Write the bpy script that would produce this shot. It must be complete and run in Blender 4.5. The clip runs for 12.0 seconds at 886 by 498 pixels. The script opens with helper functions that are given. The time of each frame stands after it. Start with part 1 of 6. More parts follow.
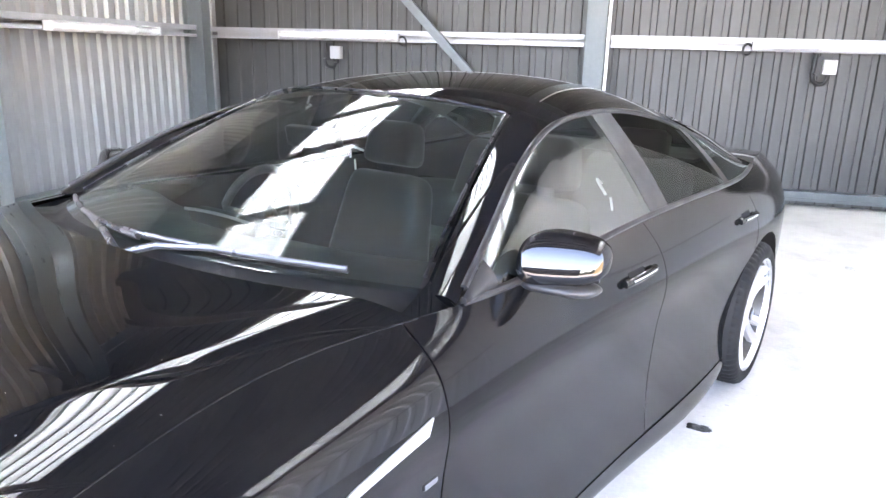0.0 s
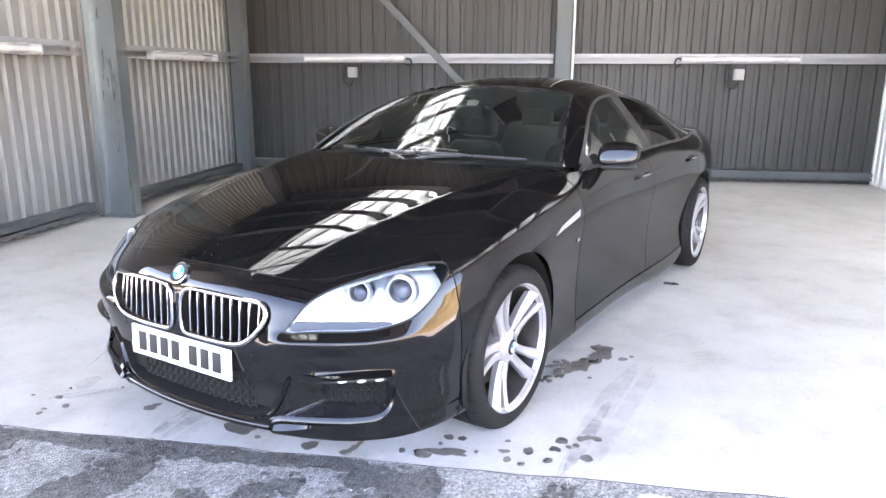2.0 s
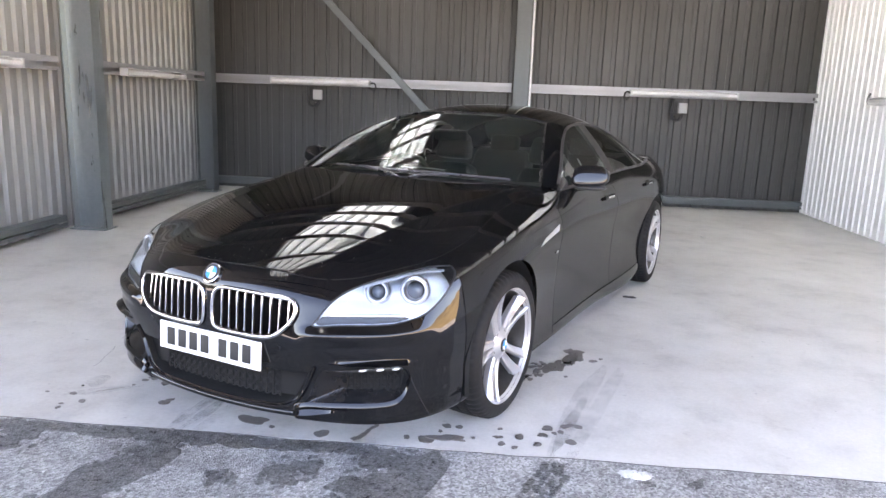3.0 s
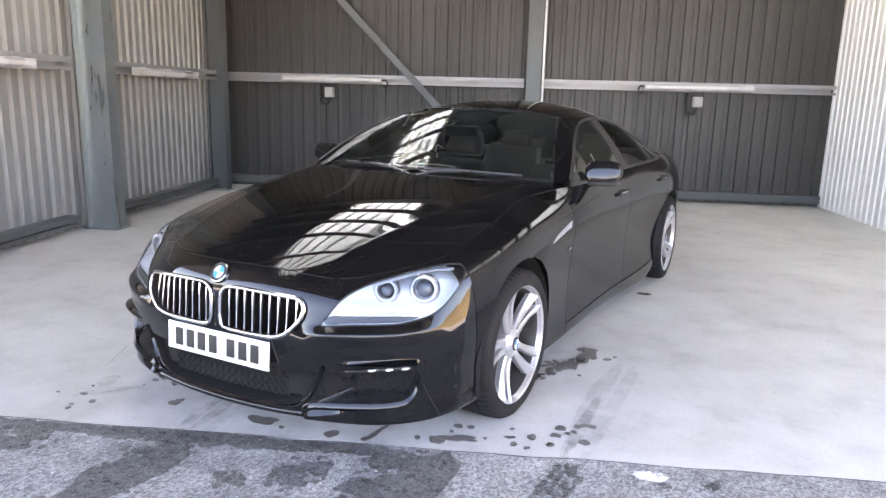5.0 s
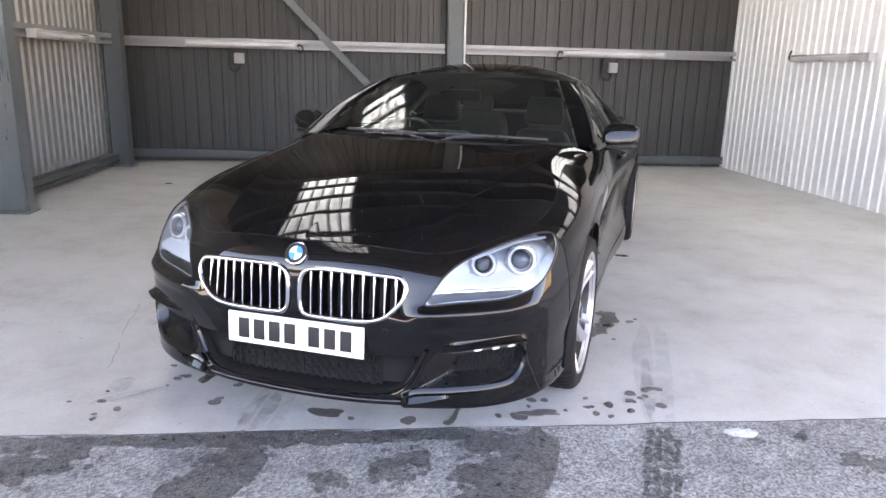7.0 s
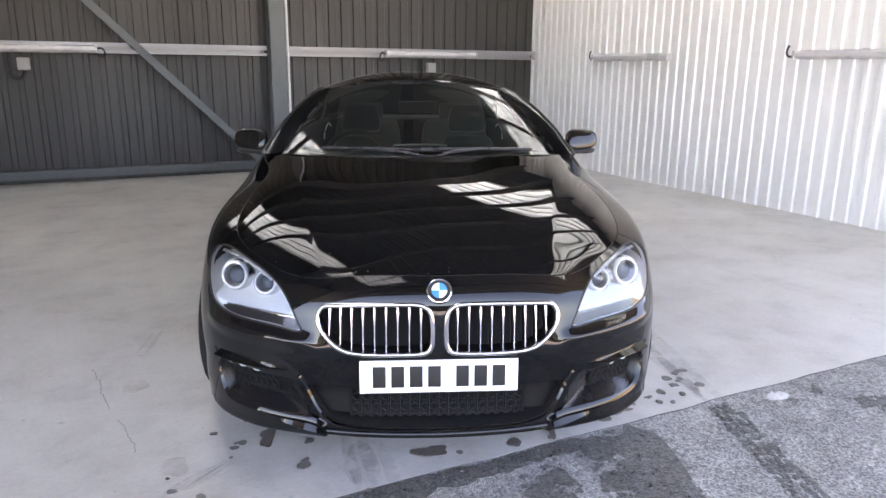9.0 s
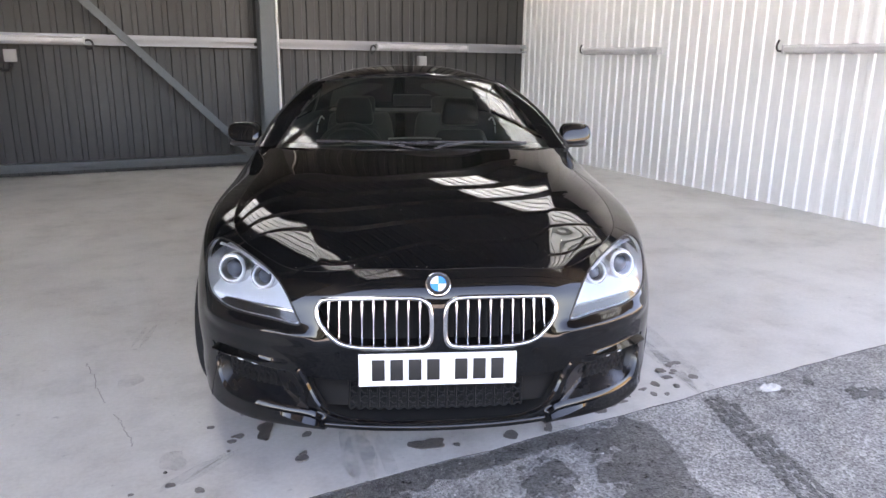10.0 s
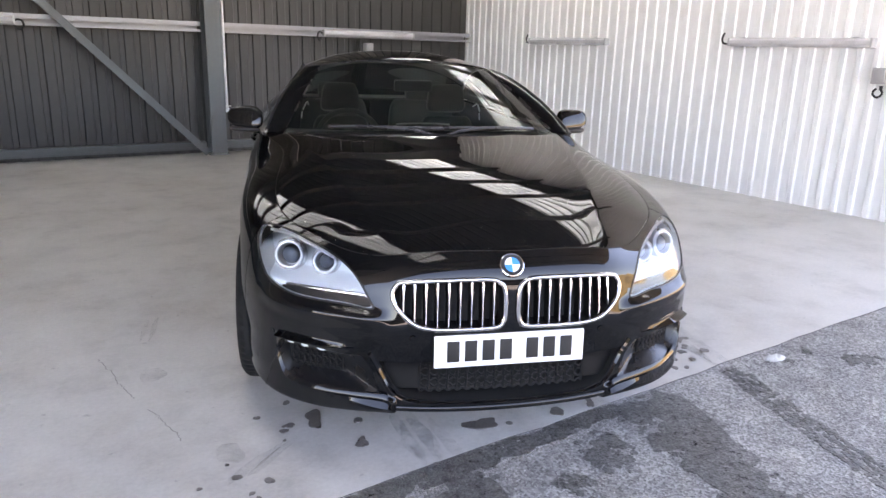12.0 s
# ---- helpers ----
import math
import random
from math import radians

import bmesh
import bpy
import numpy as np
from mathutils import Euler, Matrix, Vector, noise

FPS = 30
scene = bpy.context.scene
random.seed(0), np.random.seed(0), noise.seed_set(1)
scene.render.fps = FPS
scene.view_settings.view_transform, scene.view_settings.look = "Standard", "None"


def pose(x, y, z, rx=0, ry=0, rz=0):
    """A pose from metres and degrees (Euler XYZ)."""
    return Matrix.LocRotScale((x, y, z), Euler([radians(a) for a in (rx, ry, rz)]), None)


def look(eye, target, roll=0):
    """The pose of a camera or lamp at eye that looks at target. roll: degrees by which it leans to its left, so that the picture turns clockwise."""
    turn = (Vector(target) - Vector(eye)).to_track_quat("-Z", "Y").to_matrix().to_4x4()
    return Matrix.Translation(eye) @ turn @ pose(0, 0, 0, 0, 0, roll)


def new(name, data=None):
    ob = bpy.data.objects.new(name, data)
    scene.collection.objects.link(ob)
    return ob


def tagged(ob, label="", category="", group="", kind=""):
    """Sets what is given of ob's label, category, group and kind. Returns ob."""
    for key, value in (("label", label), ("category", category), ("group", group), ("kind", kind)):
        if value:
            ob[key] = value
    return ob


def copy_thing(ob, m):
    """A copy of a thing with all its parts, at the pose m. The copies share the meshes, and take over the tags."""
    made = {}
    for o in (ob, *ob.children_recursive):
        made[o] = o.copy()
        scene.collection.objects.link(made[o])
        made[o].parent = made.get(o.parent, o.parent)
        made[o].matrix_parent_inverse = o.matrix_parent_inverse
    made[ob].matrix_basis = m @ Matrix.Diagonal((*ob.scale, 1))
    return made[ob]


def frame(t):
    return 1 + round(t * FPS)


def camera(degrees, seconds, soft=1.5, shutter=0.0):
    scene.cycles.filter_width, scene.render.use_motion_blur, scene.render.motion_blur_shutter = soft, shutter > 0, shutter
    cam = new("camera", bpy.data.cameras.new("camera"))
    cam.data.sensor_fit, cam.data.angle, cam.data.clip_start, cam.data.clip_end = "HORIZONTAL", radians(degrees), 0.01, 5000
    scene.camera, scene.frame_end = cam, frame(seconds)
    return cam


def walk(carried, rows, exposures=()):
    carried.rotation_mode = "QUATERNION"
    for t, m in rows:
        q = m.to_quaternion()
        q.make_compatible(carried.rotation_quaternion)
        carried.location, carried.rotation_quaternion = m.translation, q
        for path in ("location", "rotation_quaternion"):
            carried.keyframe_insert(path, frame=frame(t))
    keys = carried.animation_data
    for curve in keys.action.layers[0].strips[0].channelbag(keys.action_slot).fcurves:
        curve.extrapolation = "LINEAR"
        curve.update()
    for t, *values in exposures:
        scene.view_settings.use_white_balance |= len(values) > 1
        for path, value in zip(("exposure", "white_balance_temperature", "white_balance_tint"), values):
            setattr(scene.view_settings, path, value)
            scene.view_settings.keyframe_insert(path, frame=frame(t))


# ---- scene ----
cam = camera(64.3, 12.0)
PATH = [
    (0, (1.594, -0.275, 1.448), (0.403, 1.239, 0.911), 1.6),
    (0.5, (1.758, -0.848, 1.423), (0.517, 0.644, 0.939), 0.9),
    (1, (1.849, -1.393, 1.408), (0.68, 0.15, 0.906), 2.0),
    (1.5, (1.946, -1.917, 1.405), (0.857, -0.305, 0.94), 1.4),
    (2, (2.067, -2.342, 1.388), (1.004, -0.717, 0.908), 0.3),
    (2.5, (2.044, -2.657, 1.377), (1.084, -0.949, 0.973), 0.6),
    (3, (2.034, -2.752, 1.391), (1.1, -1.032, 0.98), 2.1),
    (5, (2.028, -2.705, 1.386), (1.06, -1.006, 0.965), 1.5),
    (5.5, (2.014, -2.689, 1.375), (1.044, -0.993, 0.945), 1.6),
    (6, (1.871, -2.724, 1.346), (0.982, -0.992, 0.892), 4.1),
    (6.5, (1.552, -2.869, 1.36), (0.809, -1.077, 0.871), 2.8),
    (7, (1.215, -2.894, 1.328), (0.591, -1.059, 0.835), 1.4),
    (7.2, (1.082, -2.924, 1.376), (0.53, -1.072, 0.859), 1.4),
    (8.8, (0.005, -3.005, 1.399), (0.04, -1.068, 0.904), 0.8),
    (9, (-0.066, -3.022, 1.405), (0.0, -1.085, 0.908), 0.5),
    (9.5, (-0.103, -3.025, 1.406), (-0.006, -1.096, 0.887), 1.0),
    (10, (-0.099, -3.026, 1.405), (-0.001, -1.095, 0.891), 0.7),
    (10.5, (-0.104, -3.017, 1.404), (-0.005, -1.087, 0.889), 0.7),
    (11, (-0.127, -3.002, 1.398), (-0.036, -1.074, 0.875), 1.0),
    (11.5, (-0.291, -2.998, 1.385), (-0.103, -1.072, 0.878), 2.3),
    (12, (-0.615, -3.003, 1.377), (-0.278, -1.106, 0.84), 1.6),
]
walk(cam, [(t, look(eye, target, roll)) for t, eye, target, roll in PATH],
     [(0.0, 6.2, 7650, 26), (0.5, 6.2, 7650, 26), (1.0, 6.0, 7750, 26), (1.6, 5.55, 8050, 27), (2.2, 5.15, 8250, 27), (2.8, 4.81, 8400, 27), (5.6, 4.83, 8450, 27), (6.5, 4.7, 8550, 28), (7.2, 4.58, 8600, 28), (8.8, 4.4, 8600, 28), (12.0, 4.34, 8600, 28)])

# ---- light ----
# The building stands turned to the car: u runs along its open front, v goes in.
TURN = radians(24.0)
BUILDING = Matrix.Rotation(TURN, 4, "Z")


def uvz(u, v, z=0.0):
    return BUILDING @ Vector((u, v, z))


SUN_FROM = Vector((0.38, 0.52, 0.77)).normalized()  # in the building's axes: from behind it
sun_dir = BUILDING.to_3x3() @ SUN_FROM
world = bpy.data.worlds.new("sky")
world.use_nodes = True
scene.world = world
wn, wl = world.node_tree.nodes, world.node_tree.links
sky = wn.new("ShaderNodeTexSky")
sky.sky_type = "NISHITA"
sky.sun_disc = False
sky.sun_elevation = math.asin(sun_dir.z)
sky.sun_rotation = math.atan2(sun_dir.x, sun_dir.y)
sky.dust_density = 0.25
sky.air_density = 0.9
wl.new(sky.outputs["Color"], wn["Background"].inputs["Color"])
wn["Background"].inputs["Strength"].default_value = 0.095
sun = bpy.data.lights.new("sun", "SUN")
sun.energy, sun.angle, sun.color = 5.0, radians(0.6), (1.0, 0.975, 0.94)
sun_lamp = new("sun", sun)
sun_lamp.matrix_world = look((0, 0, 0), -sun_dir) @ pose(0, 0, 0)
sun_lamp.location = sun_dir * 40

# ---- materials ----


def tree_of(name):
    m = bpy.data.materials.new(name)
    m.use_nodes = True
    return m, m.node_tree.nodes, m.node_tree.links, m.node_tree.nodes["Principled BSDF"]


def noise_node(n, l, scale, detail=4.0, rough=0.55, stretch=None, island=False):
    tc = n.new("ShaderNodeTexCoord")
    nz = n.new("ShaderNodeTexNoise")
    nz.inputs["Scale"].default_value = scale
    nz.inputs["Detail"].default_value = detail
    nz.inputs["Roughness"].default_value = rough
    if stretch:
        mp = n.new("ShaderNodeMapping")
        mp.inputs["Scale"].default_value = stretch
        l.new(tc.outputs["Object"], mp.inputs["Vector"])
        l.new(mp.outputs["Vector"], nz.inputs["Vector"])
    else:
        l.new(tc.outputs["Object"], nz.inputs["Vector"])
    return nz


def ramp_node(n, l, source, stops):
    r = n.new("ShaderNodeValToRGB")
    while len(r.color_ramp.elements) < len(stops):
        r.color_ramp.elements.new(0.5)
    for e, (p, c) in zip(r.color_ramp.elements, stops):
        e.position = p
        e.color = (*c, 1) if isinstance(c, tuple) else (c, c, c, 1)
    l.new(source, r.inputs["Fac"])
    return r


def mix_node(n, l, kind, fac, a, b):
    m = n.new("ShaderNodeMix")
    m.data_type, m.blend_type = "RGBA", kind
    for socket, value in ((m.inputs[0], fac), (m.inputs[6], a), (m.inputs[7], b)):
        if isinstance(value, (int, float)):
            socket.default_value = value if socket.type == "VALUE" else (value, value, value, 1)
        elif isinstance(value, tuple):
            socket.default_value = (*value, 1)
        else:
            l.new(value, socket)
    return m.outputs[2]


def bump_node(n, l, height, strength, distance, bsdf):
    b = n.new("ShaderNodeBump")
    b.inputs["Strength"].default_value = strength
    b.inputs["Distance"].default_value = distance
    l.new(height, b.inputs["Height"])
    l.new(b.outputs["Normal"], bsdf.inputs["Normal"])


def surface(name, colour, rough=0.5, metal=0.0, coarse=1.2, fine=40.0, vary=0.15, bump=0.1, depth=0.002, coat=0.0, rough_vary=0.1, stretch=None, spec=0.5):
    """A surface with two scales of variation in colour and gloss, and a fine relief."""
    m, n, l, p = tree_of(name)
    a, b = noise_node(n, l, coarse, 5, 0.6, stretch), noise_node(n, l, fine, 4, 0.6, stretch)
    big = ramp_node(n, l, a.outputs["Fac"], [(0.3, 1 - vary), (0.7, 1 + vary * 0.3)])
    small = ramp_node(n, l, b.outputs["Fac"], [(0.3, 1 - vary * 0.6), (0.7, 1.0)])
    c = mix_node(n, l, "MULTIPLY", 1.0, mix_node(n, l, "MULTIPLY", 1.0, colour, big.outputs["Color"]), small.outputs["Color"])
    l.new(c, p.inputs["Base Color"])
    r = ramp_node(n, l, a.outputs["Fac"], [(0.3, max(0.0, rough - rough_vary)), (0.7, min(1.0, rough + rough_vary))])
    l.new(r.outputs["Color"], p.inputs["Roughness"])
    p.inputs["Metallic"].default_value = metal
    p.inputs["Coat Weight"].default_value = coat
    p.inputs["Coat Roughness"].default_value = 0.03
    p.inputs["Specular IOR Level"].default_value = spec
    if bump:
        bump_node(n, l, b.outputs["Fac"], bump, depth, p)
    return m


def clear_glass(name, tint, gloss=1.0, rough=0.0, ior=1.5, dust=0.0):
    """Thin glass: it tints what is seen through it and mirrors by its angle."""
    m, n, l, p = tree_of(name)
    n.remove(p)
    tr, gl, mx, fr = n.new("ShaderNodeBsdfTransparent"), n.new("ShaderNodeBsdfGlossy"), n.new("ShaderNodeMixShader"), n.new("ShaderNodeFresnel")
    tr.inputs["Color"].default_value = (*tint, 1)
    gl.inputs["Roughness"].default_value = rough
    gl.inputs["Color"].default_value = (gloss, gloss, gloss, 1)
    fr.inputs["IOR"].default_value = ior
    l.new(fr.outputs["Fac"], mx.inputs["Fac"])
    l.new(tr.outputs["BSDF"], mx.inputs[1])
    l.new(gl.outputs["BSDF"], mx.inputs[2])
    last = mx.outputs["Shader"]
    if dust:
        film, veil, cloud = n.new("ShaderNodeBsdfDiffuse"), n.new("ShaderNodeMixShader"), noise_node(n, l, 3.0, 6, 0.65)
        film.inputs["Color"].default_value = (0.50, 0.56, 0.53, 1)
        much = ramp_node(n, l, cloud.outputs["Fac"], [(0.3, dust * 0.6), (0.7, dust * 1.4)])
        l.new(much.outputs["Color"], veil.inputs["Fac"])
        l.new(last, veil.inputs[1])
        l.new(film.outputs["BSDF"], veil.inputs[2])
        last = veil.outputs["Shader"]
    l.new(last, n["Material Output"].inputs["Surface"])
    return m


def car_paint(name="black_paint", low=0.003, high=0.014, ior=1.47):
    m, n, l, p = tree_of(name)
    dust = noise_node(n, l, 2.2, 6, 0.65)
    film = ramp_node(n, l, dust.outputs["Fac"], [(0.42, (0.0035, 0.0036, 0.0042)), (0.75, (0.0062, 0.0062, 0.0062))])
    l.new(film.outputs["Color"], p.inputs["Base Color"])
    p.inputs["Roughness"].default_value = 0.6
    p.inputs["Specular IOR Level"].default_value = 0.0
    p.inputs["Coat Weight"].default_value = 1.0
    r = ramp_node(n, l, dust.outputs["Fac"], [(0.35, low), (0.75, high)])
    l.new(r.outputs["Color"], p.inputs["Coat Roughness"])
    p.inputs["Coat IOR"].default_value = ior
    return m


def concrete():
    m, n, l, p = tree_of("concrete")
    tone = noise_node(n, l, 0.55, 6, 0.6)
    cloud = noise_node(n, l, 2.7, 7, 0.65)
    grain = noise_node(n, l, 55.0, 5, 0.7)
    a = ramp_node(n, l, tone.outputs["Fac"], [(0.25, (0.49, 0.470, 0.440)), (0.55, (0.580, 0.560, 0.530)), (0.8, (0.64, 0.622, 0.592))])
    b = ramp_node(n, l, cloud.outputs["Fac"], [(0.30, 0.72), (0.48, 0.94), (0.72, 1.07)])
    g = ramp_node(n, l, grain.outputs["Fac"], [(0.3, 0.90), (0.65, 1.02)])
    c = mix_node(n, l, "MULTIPLY", 1.0, a.outputs["Color"], b.outputs["Color"])
    c = mix_node(n, l, "MULTIPLY", 1.0, c, g.outputs["Color"])
    old = noise_node(n, l, 1.15, 9, 0.72)
    marks = ramp_node(n, l, old.outputs["Fac"], [(0.28, (0.70, 0.68, 0.66)), (0.40, (0.93, 0.92, 0.91)), (0.5, (1.0, 1.0, 1.0))])
    c = mix_node(n, l, "MULTIPLY", 1.0, c, marks.outputs["Color"])
    dots = noise_node(n, l, 21.0, 3, 0.5)
    pits = ramp_node(n, l, dots.outputs["Fac"], [(0.24, 0.72), (0.31, 1.0)])
    c = mix_node(n, l, "MULTIPLY", 1.0, c, pits.outputs["Color"])
    l.new(c, p.inputs["Base Color"])
    r = ramp_node(n, l, cloud.outputs["Fac"], [(0.3, 0.42), (0.7, 0.68)])
    l.new(r.outputs["Color"], p.inputs["Roughness"])
    bump_node(n, l, grain.outputs["Fac"], 0.12, 0.003, p)
    return m


def asphalt(name="asphalt", tone=1.0, rough=0.8, broken=False):
    m, n, l, p = tree_of(name)
    tc = n.new("ShaderNodeTexCoord")
    v = n.new("ShaderNodeTexVoronoi")
    v.inputs["Scale"].default_value = 125.0
    l.new(tc.outputs["Object"], v.inputs["Vector"])
    big = noise_node(n, l, 1.3, 7, 0.65)
    mid = noise_node(n, l, 7.0, 8, 0.7)
    fine = noise_node(n, l, 60.0, 5, 0.7)
    low, hi = (tone * 0.155, tone * 0.152, tone * 0.147), (tone * 0.43, tone * 0.424, tone * 0.412)
    chips = ramp_node(n, l, v.outputs["Color"], [(0.15, low), (0.85, hi)])
    soft = ramp_node(n, l, big.outputs["Fac"], [(0.36, (0.80, 0.80, 0.81)), (0.50, (0.97, 0.97, 0.97)), (0.68, (1.22, 1.21, 1.20))])
    dusty = ramp_node(n, l, mid.outputs["Fac"], [(0.32, 0.74), (0.5, 1.0), (0.68, 1.32)])
    grain = ramp_node(n, l, fine.outputs["Fac"], [(0.3, 0.78), (0.7, 1.18)])
    c = mix_node(n, l, "MULTIPLY", 1.0, chips.outputs["Color"], soft.outputs["Color"])
    c = mix_node(n, l, "MULTIPLY", 1.0, c, dusty.outputs["Color"])
    c = mix_node(n, l, "MULTIPLY", 1.0, c, grain.outputs["Color"])
    l.new(c, p.inputs["Base Color"])
    p.inputs["Roughness"].default_value = rough
    bump_node(n, l, v.outputs["Distance"], 0.6, 0.008, p)
    if broken:
        gaps = noise_node(n, l, 26.0, 8, 0.75)
        cover = ramp_node(n, l, gaps.outputs["Fac"], [(0.30, 0.40), (0.52, 0.97)])
        l.new(cover.outputs["Color"], p.inputs["Alpha"])
    return m


def scuff():
    """A thin worn film of rubber and dirt with gaps in it."""
    m, n, l, p = tree_of("tyre_scuff")
    p.inputs["Base Color"].default_value = (0.20, 0.19, 0.185, 1)
    p.inputs["Roughness"].default_value = 0.8
    gaps = noise_node(n, l, 9.0, 8, 0.75)
    cover = ramp_node(n, l, gaps.outputs["Fac"], [(0.38, 0.0), (0.70, 0.23)])
    l.new(cover.outputs["Color"], p.inputs["Alpha"])
    return m


def wet(name, colour, rough):
    m = surface(name, colour, rough, 0, 7.0, 110.0, 0.6, 0.6, 0.005, rough_vary=0.2)
    return m


def galvanised(name="galvanised_steel", tone=0.30, rough=0.30, metal=0.7):
    m, n, l, p = tree_of(name)
    tc = n.new("ShaderNodeTexCoord")
    v = n.new("ShaderNodeTexVoronoi")
    v.inputs["Scale"].default_value = 38.0
    l.new(tc.outputs["Object"], v.inputs["Vector"])
    big = noise_node(n, l, 2.0, 6, 0.65, (5.0, 5.0, 0.5))
    a = ramp_node(n, l, v.outputs["Color"], [(0.2, (tone * 0.86, tone * 0.97, tone * 1.0)), (0.8, (tone * 0.92, tone * 1.02, tone * 1.05))])
    b = ramp_node(n, l, big.outputs["Fac"], [(0.3, 0.88), (0.7, 1.04)])
    l.new(mix_node(n, l, "MULTIPLY", 1.0, a.outputs["Color"], b.outputs["Color"]), p.inputs["Base Color"])
    p.inputs["Metallic"].default_value = metal
    r = ramp_node(n, l, big.outputs["Fac"], [(0.3, rough - 0.06), (0.7, rough + 0.10)])
    l.new(r.outputs["Color"], p.inputs["Roughness"])
    return m


def rooflight(name="rooflight_sheet", low=(0.76, 0.84, 0.88), high=(0.88, 0.95, 0.98)):
    m, n, l, p = tree_of(name)
    n.remove(p)
    tl, df, mx = n.new("ShaderNodeBsdfTranslucent"), n.new("ShaderNodeBsdfDiffuse"), n.new("ShaderNodeMixShader")
    dirt = noise_node(n, l, 1.8, 5, 0.6)
    r = ramp_node(n, l, dirt.outputs["Fac"], [(0.3, low), (0.7, high)])
    l.new(r.outputs["Color"], tl.inputs["Color"])
    df.inputs["Color"].default_value = (0.7, 0.72, 0.72, 1)
    mx.inputs["Fac"].default_value = 0.25
    l.new(tl.outputs["BSDF"], mx.inputs[1])
    l.new(df.outputs["BSDF"], mx.inputs[2])
    l.new(mx.outputs["Shader"], n["Material Output"].inputs["Surface"])
    return m


PAINT = car_paint()
# Copies of the body paint, mirrored walls blurred and dimmed through the coat.
SIDE_PAINT = car_paint("black_paint_side_dimmed", 0.07, 0.13, 1.29)
WING_PAINT = car_paint("black_paint_wing_dimmed", 0.035, 0.075, 1.38)
SATIN = surface("satin_black_plastic", (0.010, 0.010, 0.011), 0.28, 0, 8, 160, 0.2, 0.0)
CHROME = surface("chrome", (0.64, 0.64, 0.65), 0.12, 1.0, 8, 120, 0.08, 0.0, rough_vary=0.05)
SLAT = surface("satin_chrome", (0.80, 0.80, 0.81), 0.22, 0.9, 8, 120, 0.05, 0.0, rough_vary=0.04)
SILVER = surface("silver_alloy", (0.46, 0.46, 0.47), 0.30, 0.65, 3, 140, 0.06, 0.0, rough_vary=0.04)
LAMP_SILVER = surface("lamp_reflector", (0.92, 0.955, 0.98), 0.30, 0.0, 20, 150, 0.03, 0.0, rough_vary=0.02)
RING = surface("light_ring_white", (0.80, 0.82, 0.84), 0.25, 0, 20, 150, 0.06, 0.0, coat=0.6)
PROJECTOR = surface("projector_lens", (0.10, 0.115, 0.135), 0.10, 0, 20, 150, 0.1, 0.0, coat=1.0)
RUBBER = surface("tyre_rubber", (0.012, 0.012, 0.0125), 0.7, 0, 9, 120, 0.35, 0.3, 0.001, spec=0.25)
PLASTIC = surface("black_plastic", (0.014, 0.014, 0.015), 0.45, 0, 8, 160, 0.25, 0.15, 0.0008)
MESH_BLACK = surface("intake_mesh_black", (0.006, 0.006, 0.0065), 0.5, 0, 8, 160, 0.2, 0.1, 0.0005, spec=0.25)
WIPER = surface("wiper_grey", (0.045, 0.045, 0.048), 0.30, 0, 8, 160, 0.15, 0.0, coat=0.5)
DARK = surface("dark_void", (0.006, 0.006, 0.006), 0.8, 0, 5, 60, 0.2, 0.0)
GLASS = clear_glass("windscreen_glass", (0.76, 0.93, 0.86), 1.0, 0.0, 1.62, 0.014)
SIDE_GLASS = clear_glass("side_glass", (0.64, 0.84, 0.76), 1.0, 0.055, 1.8, 0.015)
# Glass darkened, its mirroring nearly off, to read as a lowered window.
DOOR_GLASS = clear_glass("dark_side_glass", (0.40, 0.46, 0.44), 1.0, 0.0, 1.16)
REAR_GLASS = clear_glass("rear_glass", (0.86, 0.97, 0.92), 1.0, 0.0, 1.4)
LENS = clear_glass("lamp_lens", (0.95, 0.97, 0.99), 1.0, 0.0, 1.55)
SEAT = surface("dark_leather", (0.020, 0.020, 0.019), 0.55, 0, 5, 150, 0.2, 0.2, 0.001)
DARK_TRIM = surface("dark_trim", (0.035, 0.034, 0.034), 0.6, 0, 5, 150, 0.2, 0.2, 0.001)
HEADLINING = surface("headlining", (0.10, 0.095, 0.088), 0.85, 0, 5, 150, 0.12, 0.2, 0.001)
WHITE_PLATE = surface("plate_white", (0.82, 0.83, 0.83), 0.35, 0, 8, 80, 0.06, 0.0, coat=0.3)
BLACK_INK = surface("plate_black", (0.012, 0.012, 0.012), 0.5, 0, 8, 80, 0.1, 0.0)
BLUE_ENAMEL = surface("blue_enamel", (0.03, 0.30, 0.72), 0.2, 0, 8, 80, 0.1, 0.0, coat=1.0)
WHITE_ENAMEL = surface("white_enamel", (0.80, 0.81, 0.82), 0.2, 0, 8, 80, 0.05, 0.0, coat=1.0)
DISC_STEEL = surface("brake_steel", (0.10, 0.095, 0.09), 0.45, 0.8, 12, 90, 0.3, 0.1, 0.001)
CONCRETE = concrete()
# Dirty slab edge, darkened further to cancel its lit front face.
DIM_DIRTY_EDGE = surface("dim_dirty_concrete_edge", (0.12, 0.115, 0.11), 0.85, 0, 6, 60, 0.4, 0.4, 0.004)
ASPHALT = asphalt()
WET_CONCRETE = wet("wet_concrete", (0.20, 0.18, 0.165), 0.4)
WET_ASPHALT = asphalt("wet_asphalt", 0.48, 0.5, True)
SCUFF = scuff()
CRACK = surface("crack_grey", (0.33, 0.315, 0.30), 0.8, 0, 10, 60, 0.2, 0.0)
STEEL = galvanised()
# Same steel in a darker, shaded tone for parts that render too pale.
DIM_STEEL = galvanised("galvanised_steel_dimmed", 0.13, 0.5, 0.35)
